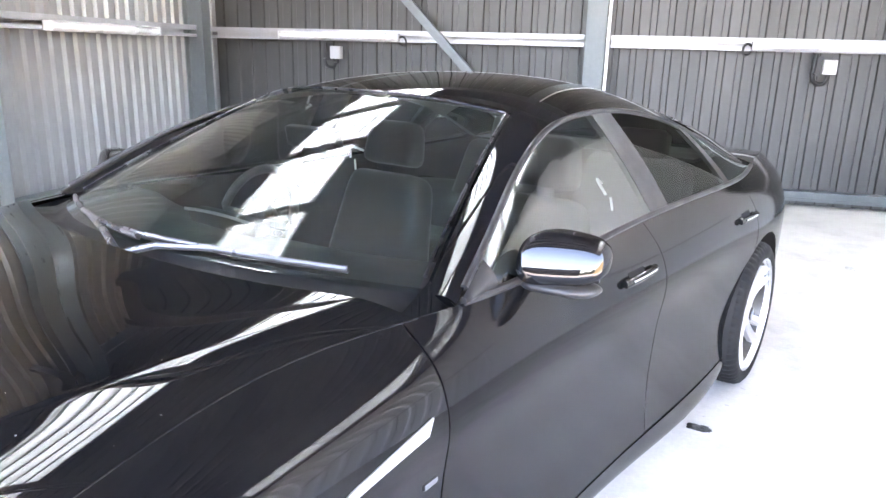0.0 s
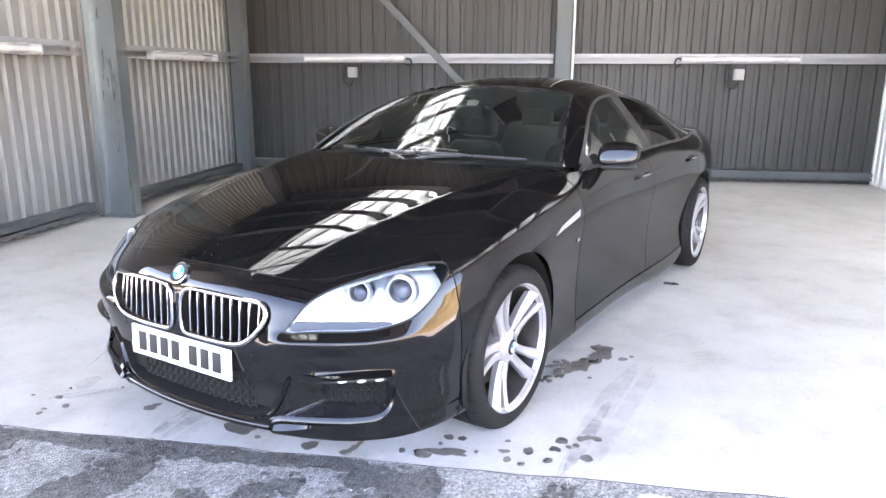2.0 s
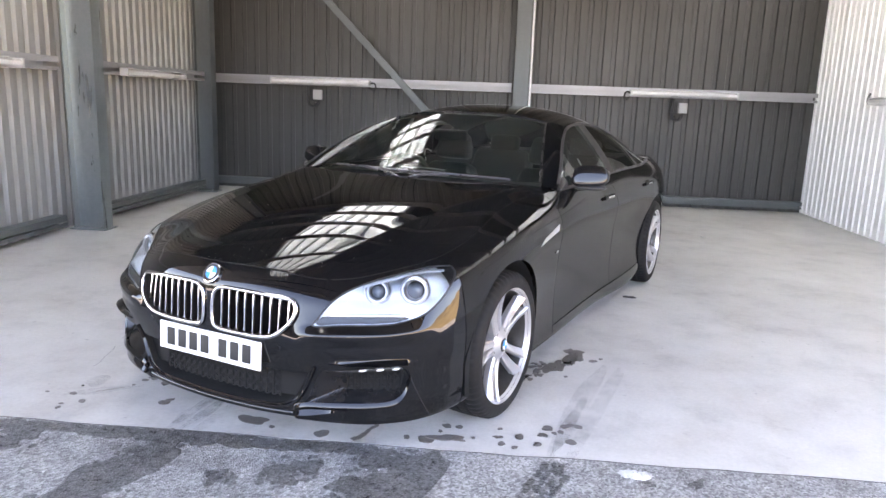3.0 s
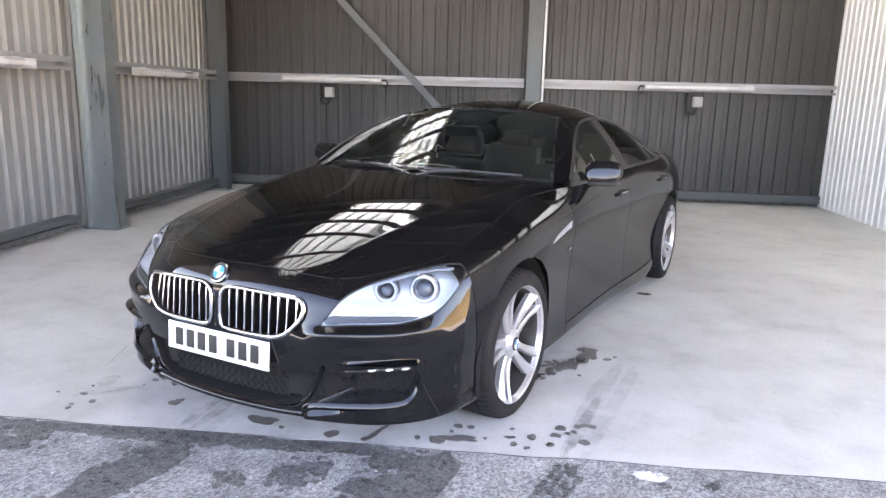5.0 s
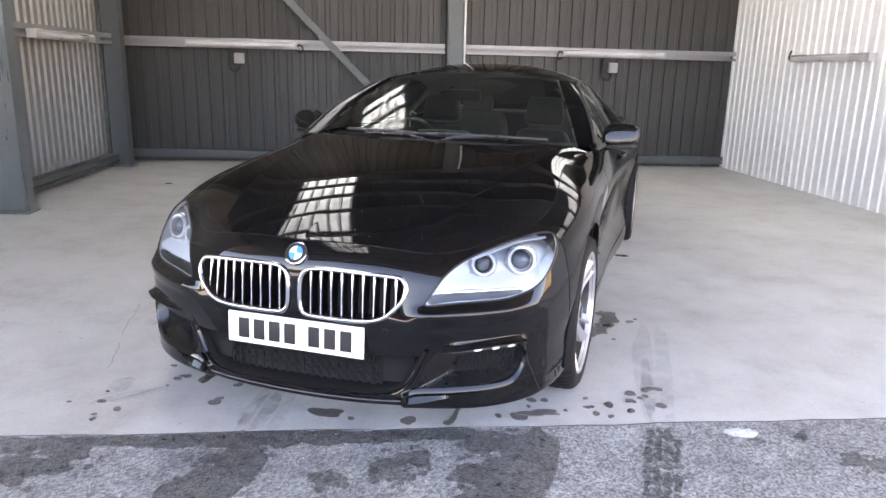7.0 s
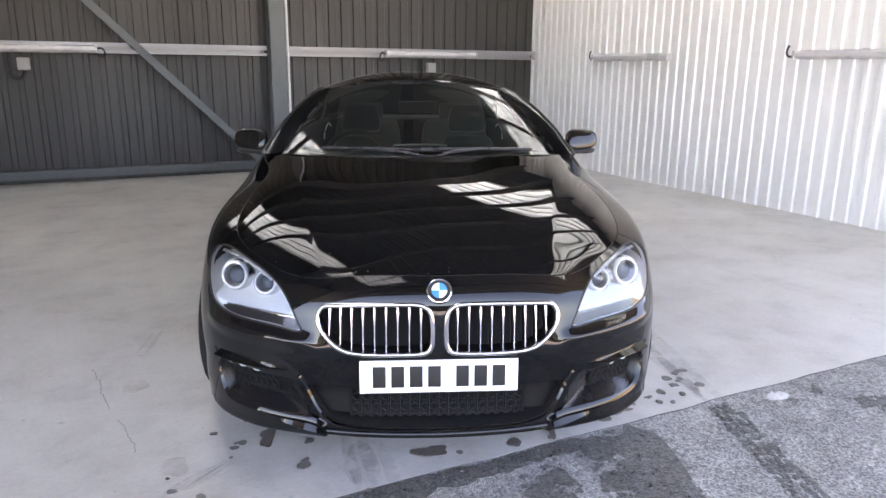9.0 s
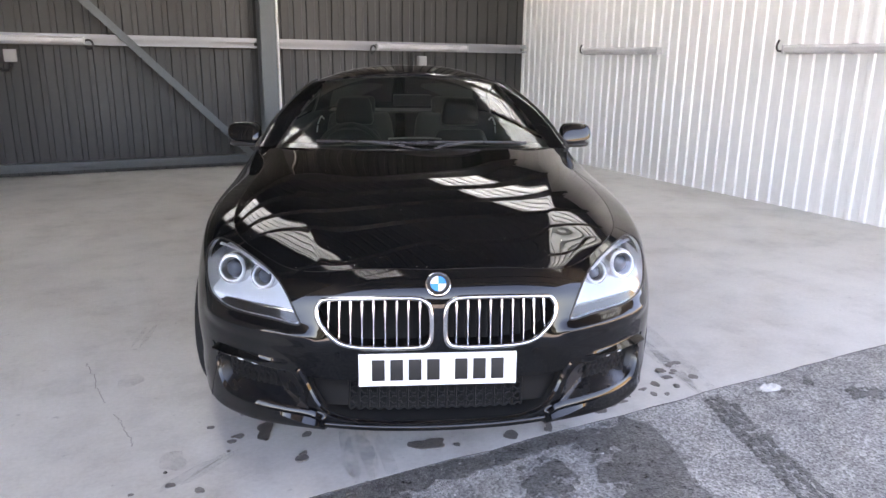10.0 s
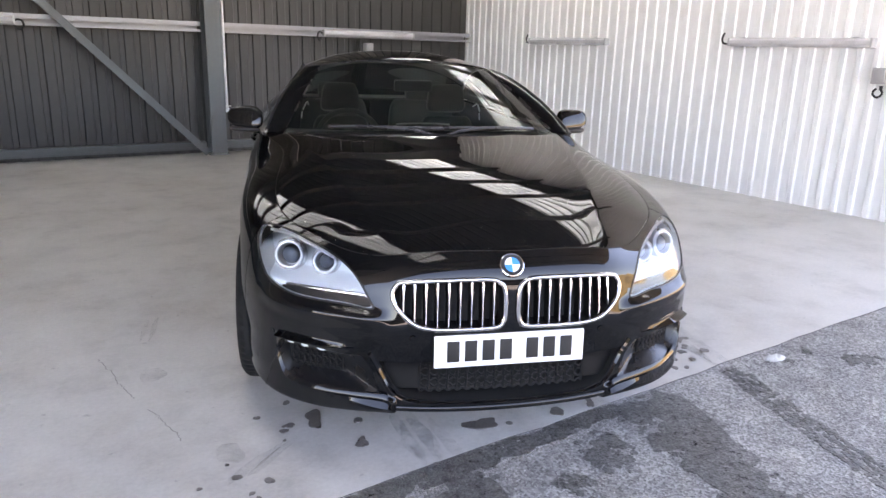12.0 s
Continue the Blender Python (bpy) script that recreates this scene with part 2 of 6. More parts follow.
# Same grey sheet as the side wall, colour darkened for the dim back wall.
CLADDING = surface("grey_cladding_darkened", (0.042, 0.041, 0.039), 0.5, 0.0, 0.9, 30, 0.14, 0.05, 0.001, stretch=(1, 1, 0.25))
SIDE_CLADDING = surface("grey_cladding_side", (0.235, 0.235, 0.232), 0.40, 0.0, 0.9, 30, 0.14, 0.05, 0.001, stretch=(1, 1, 0.25))
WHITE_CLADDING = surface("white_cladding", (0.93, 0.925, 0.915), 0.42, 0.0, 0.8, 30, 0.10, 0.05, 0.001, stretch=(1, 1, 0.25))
ROOF_SHEET = surface("roof_sheet", (0.09, 0.09, 0.092), 0.5, 0.0, 0.9, 30, 0.14, 0.0)
ROOFLIGHT = rooflight()
# Darker colour that paints the ribs' shading into the sheet.
ROOFLIGHT_RIB_SHADED = rooflight("rooflight_rib_shaded", (0.26, 0.30, 0.31), (0.36, 0.40, 0.41))
# Barn colour pushed near black so its sunlit face mirrors as shade.
BARN_DARK = surface("barn_near_black", (0.0045, 0.005, 0.0056), 0.8, 0, 0.6, 8, 0.3, 0.2, 0.01, spec=0.2)
BATTEN = surface("lamp_housing_grey", (0.50, 0.50, 0.50), 0.4, 0, 3, 60, 0.1, 0.0)
PIPE_WHITE = surface("white_pipe", (0.80, 0.80, 0.80), 0.3, 0, 4, 60, 0.08, 0.0, coat=0.4)
RAIL_STEEL = surface("rail_steel", (0.34, 0.34, 0.352), 0.4, 0.3, 1.5, 40, 0.18, 0.0, stretch=(0.4, 0.4, 3))
DIFFUSER = surface("lamp_diffuser", (0.60, 0.59, 0.59), 0.3, 0, 4, 60, 0.10, 0.0, coat=0.4)
SOCKET_GREY = surface("socket_grey", (0.40, 0.39, 0.38), 0.45, 0, 6, 60, 0.08, 0.0)
CABLE = surface("black_cable", (0.015, 0.015, 0.016), 0.5, 0, 10, 60, 0.1, 0.0)
DRY_BANK = surface("dry_grass_bank", (0.36, 0.27, 0.12), 0.9, 0, 0.6, 6.0, 0.5, 0.6, 0.1)
FAR_TREES = surface("far_foliage", (0.030, 0.036, 0.024), 0.9, 0, 0.25, 1.5, 0.6, 0.6, 0.3)
LITTER = surface("white_litter", (0.62, 0.61, 0.59), 0.6, 0, 20, 120, 0.15, 0.2, 0.002)

# ---- mesh helpers ----


def mesh_of(name, verts, faces, smooth=True, sharp=38):
    me = bpy.data.meshes.new(name)
    me.from_pydata([tuple(map(float, v)) for v in verts], [], [tuple(map(int, f)) for f in faces])
    me.update()
    if smooth:
        me.polygons.foreach_set("use_smooth", [True] * len(me.polygons))
        me.set_sharp_from_angle(angle=radians(sharp))
    return me


def part(name, shape, material, parent=None, label="", smooth=True, sharp=38):
    """One mesh object, from (verts, faces), a bmesh or a mesh, under a thing or a part."""
    if isinstance(shape, bmesh.types.BMesh):
        me = bpy.data.meshes.new(name)
        bmesh.ops.recalc_face_normals(shape, faces=shape.faces[:])
        shape.to_mesh(me)
        shape.free()
        if smooth:
            me.polygons.foreach_set("use_smooth", [True] * len(me.polygons))
            me.set_sharp_from_angle(angle=radians(sharp))
    elif isinstance(shape, bpy.types.Mesh):
        me = shape
    else:
        me = mesh_of(name, *shape, smooth=smooth, sharp=sharp)
    if not me.materials:
        me.materials.append(material)
    ob = new(name, me)
    ob.parent = parent
    if label:
        tagged(ob, label)
    return ob


def thing(name, label, category, group="", m=None, kind=""):
    e = new(name)
    e.empty_display_size = 0.1
    if m is not None:
        e.matrix_world = m
    return tagged(e, label, category, group, kind)


def box(bm, lo, hi, bevel=0.0, seg=2):
    lo, hi = Vector(lo), Vector(hi)
    r = bmesh.ops.create_cube(bm, size=1.0, matrix=Matrix.Translation((lo + hi) / 2) @ Matrix.Diagonal((*(hi - lo), 1)))
    if bevel:
        edges = {e for v in r["verts"] for e in v.link_edges}
        bmesh.ops.bevel(bm, geom=list(edges), offset=bevel, segments=seg, profile=0.7, affect="EDGES")
    return bm


def boxes(*spans, bevel=0.0):
    bm = bmesh.new()
    for lo, hi in spans:
        box(bm, lo, hi, bevel)
    return bm


def lathe(profile, n=64, axis="x"):
    """Turn (radius, along) points round an axis; closed when the first point comes again last."""
    verts, faces = [], []
    for r, x in profile:
        for k in range(n):
            a = 2 * math.pi * k / n
            y, z = r * math.cos(a), r * math.sin(a)
            verts.append({"x": (x, y, z), "z": (y, z, x), "y": (y, x, z)}[axis])
    for i in range(len(profile) - 1):
        for k in range(n):
            a, b = i * n + k, i * n + (k + 1) % n
            faces.append((a, b, b + n, a + n))
    return verts, faces


def rod(points, radius, n=8, closed=False, flat=1.0, normals=None, caps=True):
    """A tube along points; flat squashes it, seen along the given normals."""
    p = np.array(points, float)
    t = np.roll(p, -1, 0) - np.roll(p, 1, 0) if closed else np.gradient(p, axis=0)
    t /= np.linalg.norm(t, axis=1, keepdims=True) + 1e-12
    if normals is None:
        up = np.array([0, 0, 1.0]) if abs(t[:, 2]).mean() < 0.8 else np.array([1.0, 0, 0])
        nrm = np.cross(t, up)
    else:
        nrm = np.array(normals, float) * np.ones_like(p)
        nrm = nrm - t * (nrm * t).sum(1, keepdims=True)
    nrm /= np.linalg.norm(nrm, axis=1, keepdims=True) + 1e-12
    bi = np.cross(t, nrm)
    rad = np.ones(len(p)) * radius
    verts, faces = [], []
    for i in range(len(p)):
        for k in range(n):
            a = 2 * math.pi * k / n
            verts.append(p[i] + rad[i] * (math.cos(a) * nrm[i] * flat + math.sin(a) * bi[i]))
    for i in range(len(p) if closed else len(p) - 1):
        for k in range(n):
            a, b = i * n + k, i * n + (k + 1) % n
            j = ((i + 1) % len(p)) * n
            faces.append((a, b, j + (k + 1) % n, j + k))
    if caps and not closed:
        faces.append(tuple(range(n - 1, -1, -1)))
        faces.append(tuple(range((len(p) - 1) * n, len(p) * n)))
    return verts, faces


def merge(*shapes):
    verts, faces = [], []
    for v, f in shapes:
        k = len(verts)
        verts += [tuple(x) for x in v]
        faces += [tuple(i + k for i in face) for face in f]
    return verts, faces


def grid_faces(n, m):
    return [(i * m + j, (i + 1) * m + j, (i + 1) * m + j + 1, i * m + j + 1) for i in range(n - 1) for j in range(m - 1)]


def outward(verts, faces, centre):
    """Turn the faces so that they look away from a centre."""
    v = np.asarray(verts, float)
    f = faces[len(faces) // 2 :: max(1, len(faces) // 60)]
    score = 0.0
    for q in f:
        nrm = np.cross(v[q[1]] - v[q[0]], v[q[2]] - v[q[0]])
        score += np.sign(nrm @ (v[list(q)].mean(0) - centre))
    return [tuple(reversed(q)) for q in faces] if score < 0 else faces


def closed_curve(points, n=80):
    """A smooth closed curve through points."""
    p = np.array(points, float)
    k = len(p)
    ext = np.r_[p[-4:], p, p[:4]]
    run = np.arange(-4, k + 4)
    return spline(run, ext, np.linspace(0, k, n, endpoint=False))


def blob(rng, cx, cy, rx, ry, turn, n=22, rough=0.35, z=0.003):
    """A thin patch with an uneven outline."""
    ph = [rng.uniform(0, 6.28) for _ in range(5)]
    ring = []
    for i in range(n):
        a = 2 * math.pi * i / n
        r = 1 + rough * sum(math.sin((k + 2) * a + ph[k]) / (k + 1.6) for k in range(5)) * 0.6
        x, y = rx * r * math.cos(a), ry * r * math.sin(a)
        ring.append((cx + x * math.cos(turn) - y * math.sin(turn), cy + x * math.sin(turn) + y * math.cos(turn)))
    verts = [(x, y, z) for x, y in ring] + [(cx + (x - cx) * 1.03, cy + (y - cy) * 1.03, z - 0.0025) for x, y in ring]
    return verts, [tuple(range(n))] + [(i, i + n, (i + 1) % n + n, (i + 1) % n) for i in range(n)]


def spline(knots, values, at):
    """Natural cubic spline through the knots; values may have further axes."""
    k, v, a = np.asarray(knots, float), np.asarray(values, float), np.asarray(at, float)
    flat = v.reshape(len(k), -1)
    h, n = np.diff(k), len(k)
    m, r = np.eye(n), np.zeros_like(flat)
    for i in range(1, n - 1):
        m[i, i - 1 : i + 2] = h[i - 1], 2 * (h[i - 1] + h[i]), h[i]
        r[i] = 6 * ((flat[i + 1] - flat[i]) / h[i] - (flat[i] - flat[i - 1]) / h[i - 1])
    c = np.linalg.solve(m, r)
    i = np.clip(np.searchsorted(k, a, side="right") - 1, 0, n - 2)
    d, e, w = (a - k[i])[..., None], (k[i + 1] - a)[..., None], h[i][..., None]
    out = (c[i] * e**3 + c[i + 1] * d**3) / (6 * w) + (flat[i] / w - c[i] * w / 6) * e + (flat[i + 1] / w - c[i + 1] * w / 6) * d
    return out.reshape(a.shape + v.shape[1:])


# The car's greatest outline in plan, from the middle of the nose round its left side to the tail (x, y).
OUTLINE = [(0, -0.893), (0.2, -0.886), (0.4, -0.857), (0.56, -0.795), (0.69, -0.710), (0.795, -0.600), (0.871, -0.44), (0.911, -0.25), (0.928, 0.0),
           (0.927, 0.35), (0.930, 0.75), (0.936, 1.4), (0.958, 2.1), (0.982, 2.75), (0.985, 3.05), (0.962, 3.4), (0.90, 3.7), (0.79, 3.93), (0.62, 4.05), (0.35, 4.1), (0, 4.115)]
_plan = np.array(OUTLINE)
_run = np.r_[0, np.cumsum(np.hypot(*np.diff(_plan, axis=0).T))]
_fine = np.linspace(0, _run[-1], 1500)
_both = np.r_[_plan[:0:-1] * (-1, 1), _plan]
_bothrun = np.r_[-_run[:0:-1], _run]
_fxy = spline(_bothrun, _both, _fine)


def s_of_y(y):
    """Where along the outline the left side reaches this y."""
    return float(np.interp(y, _fxy[:, 1], _fine))


def s_of_x(x):
    """Where along the outline the nose reaches this x."""
    k = int(np.argmax(_fxy[:, 1] > 0))
    return float(np.interp(x, _fxy[:k, 0], _fine[:k]))


# Upright sections: how far each of eleven lines, from the sill to the bonnet's edge or the belt, lies inside the outline, and its height.
_side = [(.07, .165), (.028, .18), (.024, .25), (.03, .36), (.03, .46), (.025, .56), (.016, .66), (.004, .75), (.014, .82), (.045, .885)]
SECTIONS = [
    (0.0, [(.13, .184), (.05, .189), (.038, .211), (.035, .25), (.040, .33), (.034, .38), (.018, .48), (.018, .545), (.026, .640), (.047, .706), (.088, .749)]),
    (s_of_x(.30), [(.13, .184), (.05, .191), (.036, .213), (.033, .25), (.038, .33), (.032, .38), (.014, .48), (.017, .545), (.029, .635), (.051, .700), (.096, .744)]),
    (s_of_x(.50), [(.12, .180), (.042, .191), (.026, .215), (.028, .25), (.030, .33), (.022, .39), (.006, .47), (.015, .535), (.042, .60), (.069, .665), (.122, .722)]),
    (s_of_x(.74), [(.08, .17), (.014, .19), (.006, .22), (.005, .27), (.006, .34), (.005, .41), (.0, .48), (.010, .54), (.033, .60), (.078, .675), (.175, .745)]),
    (s_of_y(-.42), [(.06, .18), (.02, .20), (.01, .24), (.005, .30), (.005, .37), (.0, .45), (.003, .53), (.012, .60), (.028, .665), (.062, .73), (.158, .780)]),
    (s_of_y(0.0), [(.06, .18), (.03, .20), (.02, .27), (.015, .36), (.008, .46), (.0, .55), (.0, .63), (.008, .70), (.020, .762), (.060, .818), (.168, .862)]),
    (s_of_y(.45), [(.07, .17), (.03, .185), (.028, .25), (.026, .36), (.022, .46), (.016, .56), (.012, .65), (.006, .73), (.018, .80), (.06, .862), (.18, .925)]),
    (s_of_y(.78), _side + [(.10, .945)]),
    (s_of_y(1.6), [(.062, .152), (.020, .168), (.022, .242)] + _side[3:] + [(.10, .952)]),
    (s_of_y(2.4), [(.052, .140), (.008, .156), (.017, .240)] + _side[3:] + [(.11, .958)]),
    (s_of_y(2.97), [(.06, .19), (.04, .21), (.025, .27), (.018, .36), (.010, .46), (.003, .56), (.0, .66), (.0, .75), (.018, .83), (.06, .90), (.13, .962)]),
    (s_of_y(3.5), [(.06, .20), (.03, .22), (.02, .29), (.012, .38), (.006, .47), (.002, .56), (.0, .66), (.003, .75), (.025, .84), (.08, .92), (.17, .985)]),
    (s_of_y(3.9), [(.08, .22), (.03, .24), (.01, .30), (.004, .38), (.0, .47), (.0, .56), (.005, .66), (.01, .75), (.03, .84), (.06, .91), (.12, .97)]),
    (float(_run[-1]), [(.10, .24), (.03, .26), (.01, .31), (.0, .38), (.0, .47), (.01, .56), (.03, .66), (.03, .75), (.04, .84), (.05, .90), (.06, .955)]),
]
_keys = np.array([s for s, _ in SECTIONS])
_lines = np.array([line for _, line in SECTIONS])


def shell(s, h):
    """Points of the body's side at s metres along the outline (negative: the right side) and h from 0 (sill) to 10 (bonnet's edge, belt)."""
    s, h = np.broadcast_arrays(np.asarray(s, float), np.asarray(h, float))
    a = np.abs(s)
    p, q = spline(_bothrun, _both, a), spline(_bothrun, _both, a + 1e-4)
    t = (q - p) / np.linalg.norm(q - p, axis=-1, keepdims=True)
    lines = spline(_keys, _lines, a)
    lines = np.moveaxis(lines, -2, 0)
    offs = np.zeros(a.shape + (2,))
    flat_h, flat = h.ravel(), lines.reshape(11, -1, 2)
    out = np.empty((flat_h.size, 2))
    for value in np.unique(flat_h):
        pick = flat_h == value
        out[pick] = spline(np.arange(11), flat[:, pick], np.array([value]))[0]
    offs = out.reshape(a.shape + (2,))
    x = (p[..., 0] - t[..., 1] * offs[..., 0]) * np.where(s < 0, -1, 1)
    y = p[..., 1] + t[..., 0] * offs[..., 0]
    return np.stack([x, y, offs[..., 1]], -1)


# The upper edge of the side windows, from the foot of the windscreen pillar to the tail, and the lines of windscreen and roof.
WINDOW_EDGE = [(.835, .80, .950), (.785, 1.00, 1.062), (.722, 1.20, 1.155), (.662, 1.42, 1.225), (.624, 1.65, 1.262), (.612, 1.95, 1.272), (.620, 2.25, 1.250),
               (.648, 2.55, 1.195), (.692, 2.85, 1.108), (.745, 3.12, 1.010), (.775, 3.24, .975)]


def window_edge(k):
    return spline(np.arange(11), np.array(WINDOW_EDGE), np.asarray(k, float))


ROOF_LINE = [(1.395, 1.322), (1.60, 1.358), (1.90, 1.378), (2.20, 1.372), (2.50, 1.342), (2.78, 1.290)]
TOP_K, TAIL_K = 3.55, 7.9


def across(a, line_y, line_z, edge, power=2.6):
    """A row of the upper body from its middle (a = 0) to an edge point (|a| = 1)."""
    b = np.abs(a)
    return np.stack([a * edge[0], line_y + (edge[1] - line_y) * b**2, edge[2] + (line_z - edge[2]) * (1 - b**power)], -1)


def roof(a, b):
    """Roof: a across, -1 to 1, b from the windscreen (0) to the rear window (1)."""
    a, b = np.asarray(a, float).ravel(), np.asarray(b, float).ravel()
    out = np.empty((len(a), len(b), 3))
    for j, v in enumerate(b):
        y, z = spline(np.linspace(0, 1, len(ROOF_LINE)), ROOF_LINE, np.array(v))
        out[:, j] = across(a, y, z, window_edge(TOP_K + (TAIL_K - TOP_K) * v))
    return out


SCREEN_A = 0.82


def windscreen(a, b):
    """Windscreen: a across, -1 to 1, b from its foot (0) to the roof (1)."""
    a, b = np.asarray(a).ravel(), np.asarray(b).ravel()
    foot = np.stack([.745 * a, .56 + .245 * a**2, .985 - .036 * a**2], -1)
    top = roof(SCREEN_A * a[:, None], np.zeros((1, 1)))[:, 0]
    out = foot[:, None] * (1 - b[None, :, None]) + top[:, None] * b[None, :, None]
    bulge = 4 * b * (1 - b)
    out[..., 2] += .022 * bulge * (1 - .4 * a[:, None] ** 2)
    out[..., 1] -= .010 * bulge
    return out


REAR_A = 0.80


def rear_window(a, b):
    a, b = np.asarray(a).ravel(), np.asarray(b).ravel()
    top = roof(REAR_A * a[:, None], np.ones((1, 1)))[:, 0]
    foot = np.stack([.64 * a, 3.52 - .18 * a**2, 1.045 - .03 * a**2], -1)
    out = foot[:, None] * b[None, :, None] + top[:, None] * (1 - b[None, :, None])
    out[..., 2] += .03 * 4 * (b * (1 - b))[None, :]
    return out


# How much the bonnet's crown stands over a plain curve: rows from the middle to the edge, columns from the nose to the cowl.
CROWN_A, CROWN_B = np.array([0, .2, .4, .55, .68, .80, .90, 1.0]), np.array([0, .15, .3, .45, .6, .8, 1.0])
CROWN = np.array([(0, 0.0025, 0.005, 0.007, 0.0085, 0.0105, 0.012), (0, 0.0035, 0.006, 0.0085, 0.0095, 0.01, 0.0105), (0, 0.002, 0.0045, 0.006, 0.006, 0.0065, 0.0075), (0, 0, 0.003, 0.0065, 0.008, 0.01, 0.0115), (0, 0.003, 0.0075, 0.0105, 0.012, 0.0135, 0.0155), (0, 0.006, 0.012, 0.0165, 0.0175, 0.0185, 0.0185), (0, 0.0045, 0.006, 0.008, 0.011, 0.013, 0.0145), (0, 0, 0, 0, 0, 0, 0)])
BONNET_S0, BONNET_S1 = 0.50, s_of_y(.70)
BONNET_LINE = [(-.807, .749), (-.72, .786), (-.55, .832), (-.3, .875), (0, .912), (.3, .948), (.52, .970)]


def bonnet_raw(a, b):
    """Bonnet: a across, -1 to 1, b from its front edge (0) to the cowl (1)."""
    a, b = np.asarray(a, float).ravel(), np.asarray(b, float).ravel()
    out = np.empty((len(a), len(b), 3))
    run = np.array(BONNET_LINE)
    knots = np.r_[0, np.cumsum(np.hypot(*np.diff(run, axis=0).T))]
    first = shell(BONNET_S0 * a, np.full(len(a), 10.0))
    for j, v in enumerate(b):
        edge = shell(np.array(BONNET_S0 + (BONNET_S1 - BONNET_S0) * v), np.array(10.0))
        y, z = spline(knots / knots[-1], run, np.array(v))
        row = across(a, y, z, edge, 2.3)
        fade = np.clip(1 - v / .35, 0, 1) ** 2
        row += (first - bonnet_first(a)) * fade
        crown = spline(CROWN_B, CROWN.T, np.array(float(v)))
        row[:, 2] += spline(np.r_[-CROWN_A[:0:-1], CROWN_A], np.r_[crown[:0:-1], crown], a)
        out[:, j] = row
    return out


def bonnet_first(a):
    edge = shell(np.array(BONNET_S0), np.array(10.0))
    return across(a, BONNET_LINE[0][0], BONNET_LINE[0][1], edge, 2.3)


_powers = [(i, j) for i in (0, 2, 4, 6) for j in range(4)]


def _terms(a, b):
    return np.stack([np.ones((len(a), 1)) * (a[:, None] ** i) * (b[None, :] ** j) for i, j in _powers], -1)


_ga, _gb = np.linspace(-1, 1, 61), np.linspace(0, 1, 61)
_raw = bonnet_raw(_ga, _gb)
_weight = (1 + 2.0 * (np.abs(_ga) > .93)[:, None] + 2.0 * ((_gb < .03) | (_gb > .97))[None, :])[..., None]
FAIR = np.linalg.lstsq((_terms(_ga, _gb) * _weight).reshape(-1, len(_powers)), (_raw[..., 2:] * _weight).reshape(-1, 1), rcond=None)[0][:, 0]


def bonnet(a, b):
    """Bonnet: a across, -1 to 1, b from its front edge (0) to the cowl (1), faired to an even curve that still meets its edges."""
    a, b = np.asarray(a, float).ravel(), np.asarray(b, float).ravel()
    out = bonnet_raw(a, b)
    even = _terms(a, b) @ FAIR
    side = bonnet_raw(np.array([1.0]), b)[0, :, 2] - _terms(np.array([1.0]), b)[0] @ FAIR
    front = bonnet_raw(a, np.array([0.0]))[:, 0, 2] - _terms(a, np.array([0.0]))[:, 0] @ FAIR
    corner = side[None, :] * (np.abs(a)[:, None] ** 8)
    lead = (front - (bonnet_raw(np.array([1.0]), np.array([0.0]))[0, 0, 2] - _terms(np.array([1.0]), np.array([0.0]))[0, 0] @ FAIR) * np.abs(a) ** 8)
    out[..., 2] = even + corner + lead[:, None] * ((1 - b)[None, :] ** 9)
    return out


# The crease of each bonnet half: place along y, distance from the middle.
OUTER_CREASE = np.array([(-.75, .385), (-.50, .438), (-.28, .497), (.04, .555), (.30, .622), (.52, .675), (.70, .715)])


def crease(p, line, height, reach, soft):
    """How high a crease stands at points p: a ridge with a rounded top that dies away on both sides."""
    d = np.abs(p[..., 0]) - spline(line[:, 0], line[:, 1], np.clip(p[..., 1], line[0, 0], line[-1, 0]))
    return height * np.exp((soft - np.sqrt(d * d + soft * soft)) / reach)


def creased(a, b):
    """The bonnet with its creases."""
    p = bonnet(a, b)
    a, b = np.abs(np.ravel(a))[:, None], np.ravel(b)[None, :]
    fade = np.clip((1 - a) / .10, 0, 1) ** 2
    fade = fade * (3 - 2 * np.clip((1 - a) / .10, 0, 1))
    lead = np.clip(b / .16, 0, 1)
    lead = lead * lead * (3 - 2 * lead)
    p[..., 2] += fade * lead * crease(p, OUTER_CREASE, .0045, .055, .007)
    return p


# ---- the building ----
LEFT_U, RIGHT_U, FRONT_V, BACK_V, EAVES = -3.62, 5.04, -0.70, 7.12, 4.0


def building_part(name, shape, material, label="", kind="structure", category="", parent=None, smooth=False, sharp=30):
    ob = part(name, shape, material, parent, "", smooth, sharp)
    if parent is None:
        ob.matrix_world = BUILDING
        tagged(ob, label, category, "", kind)
    return ob


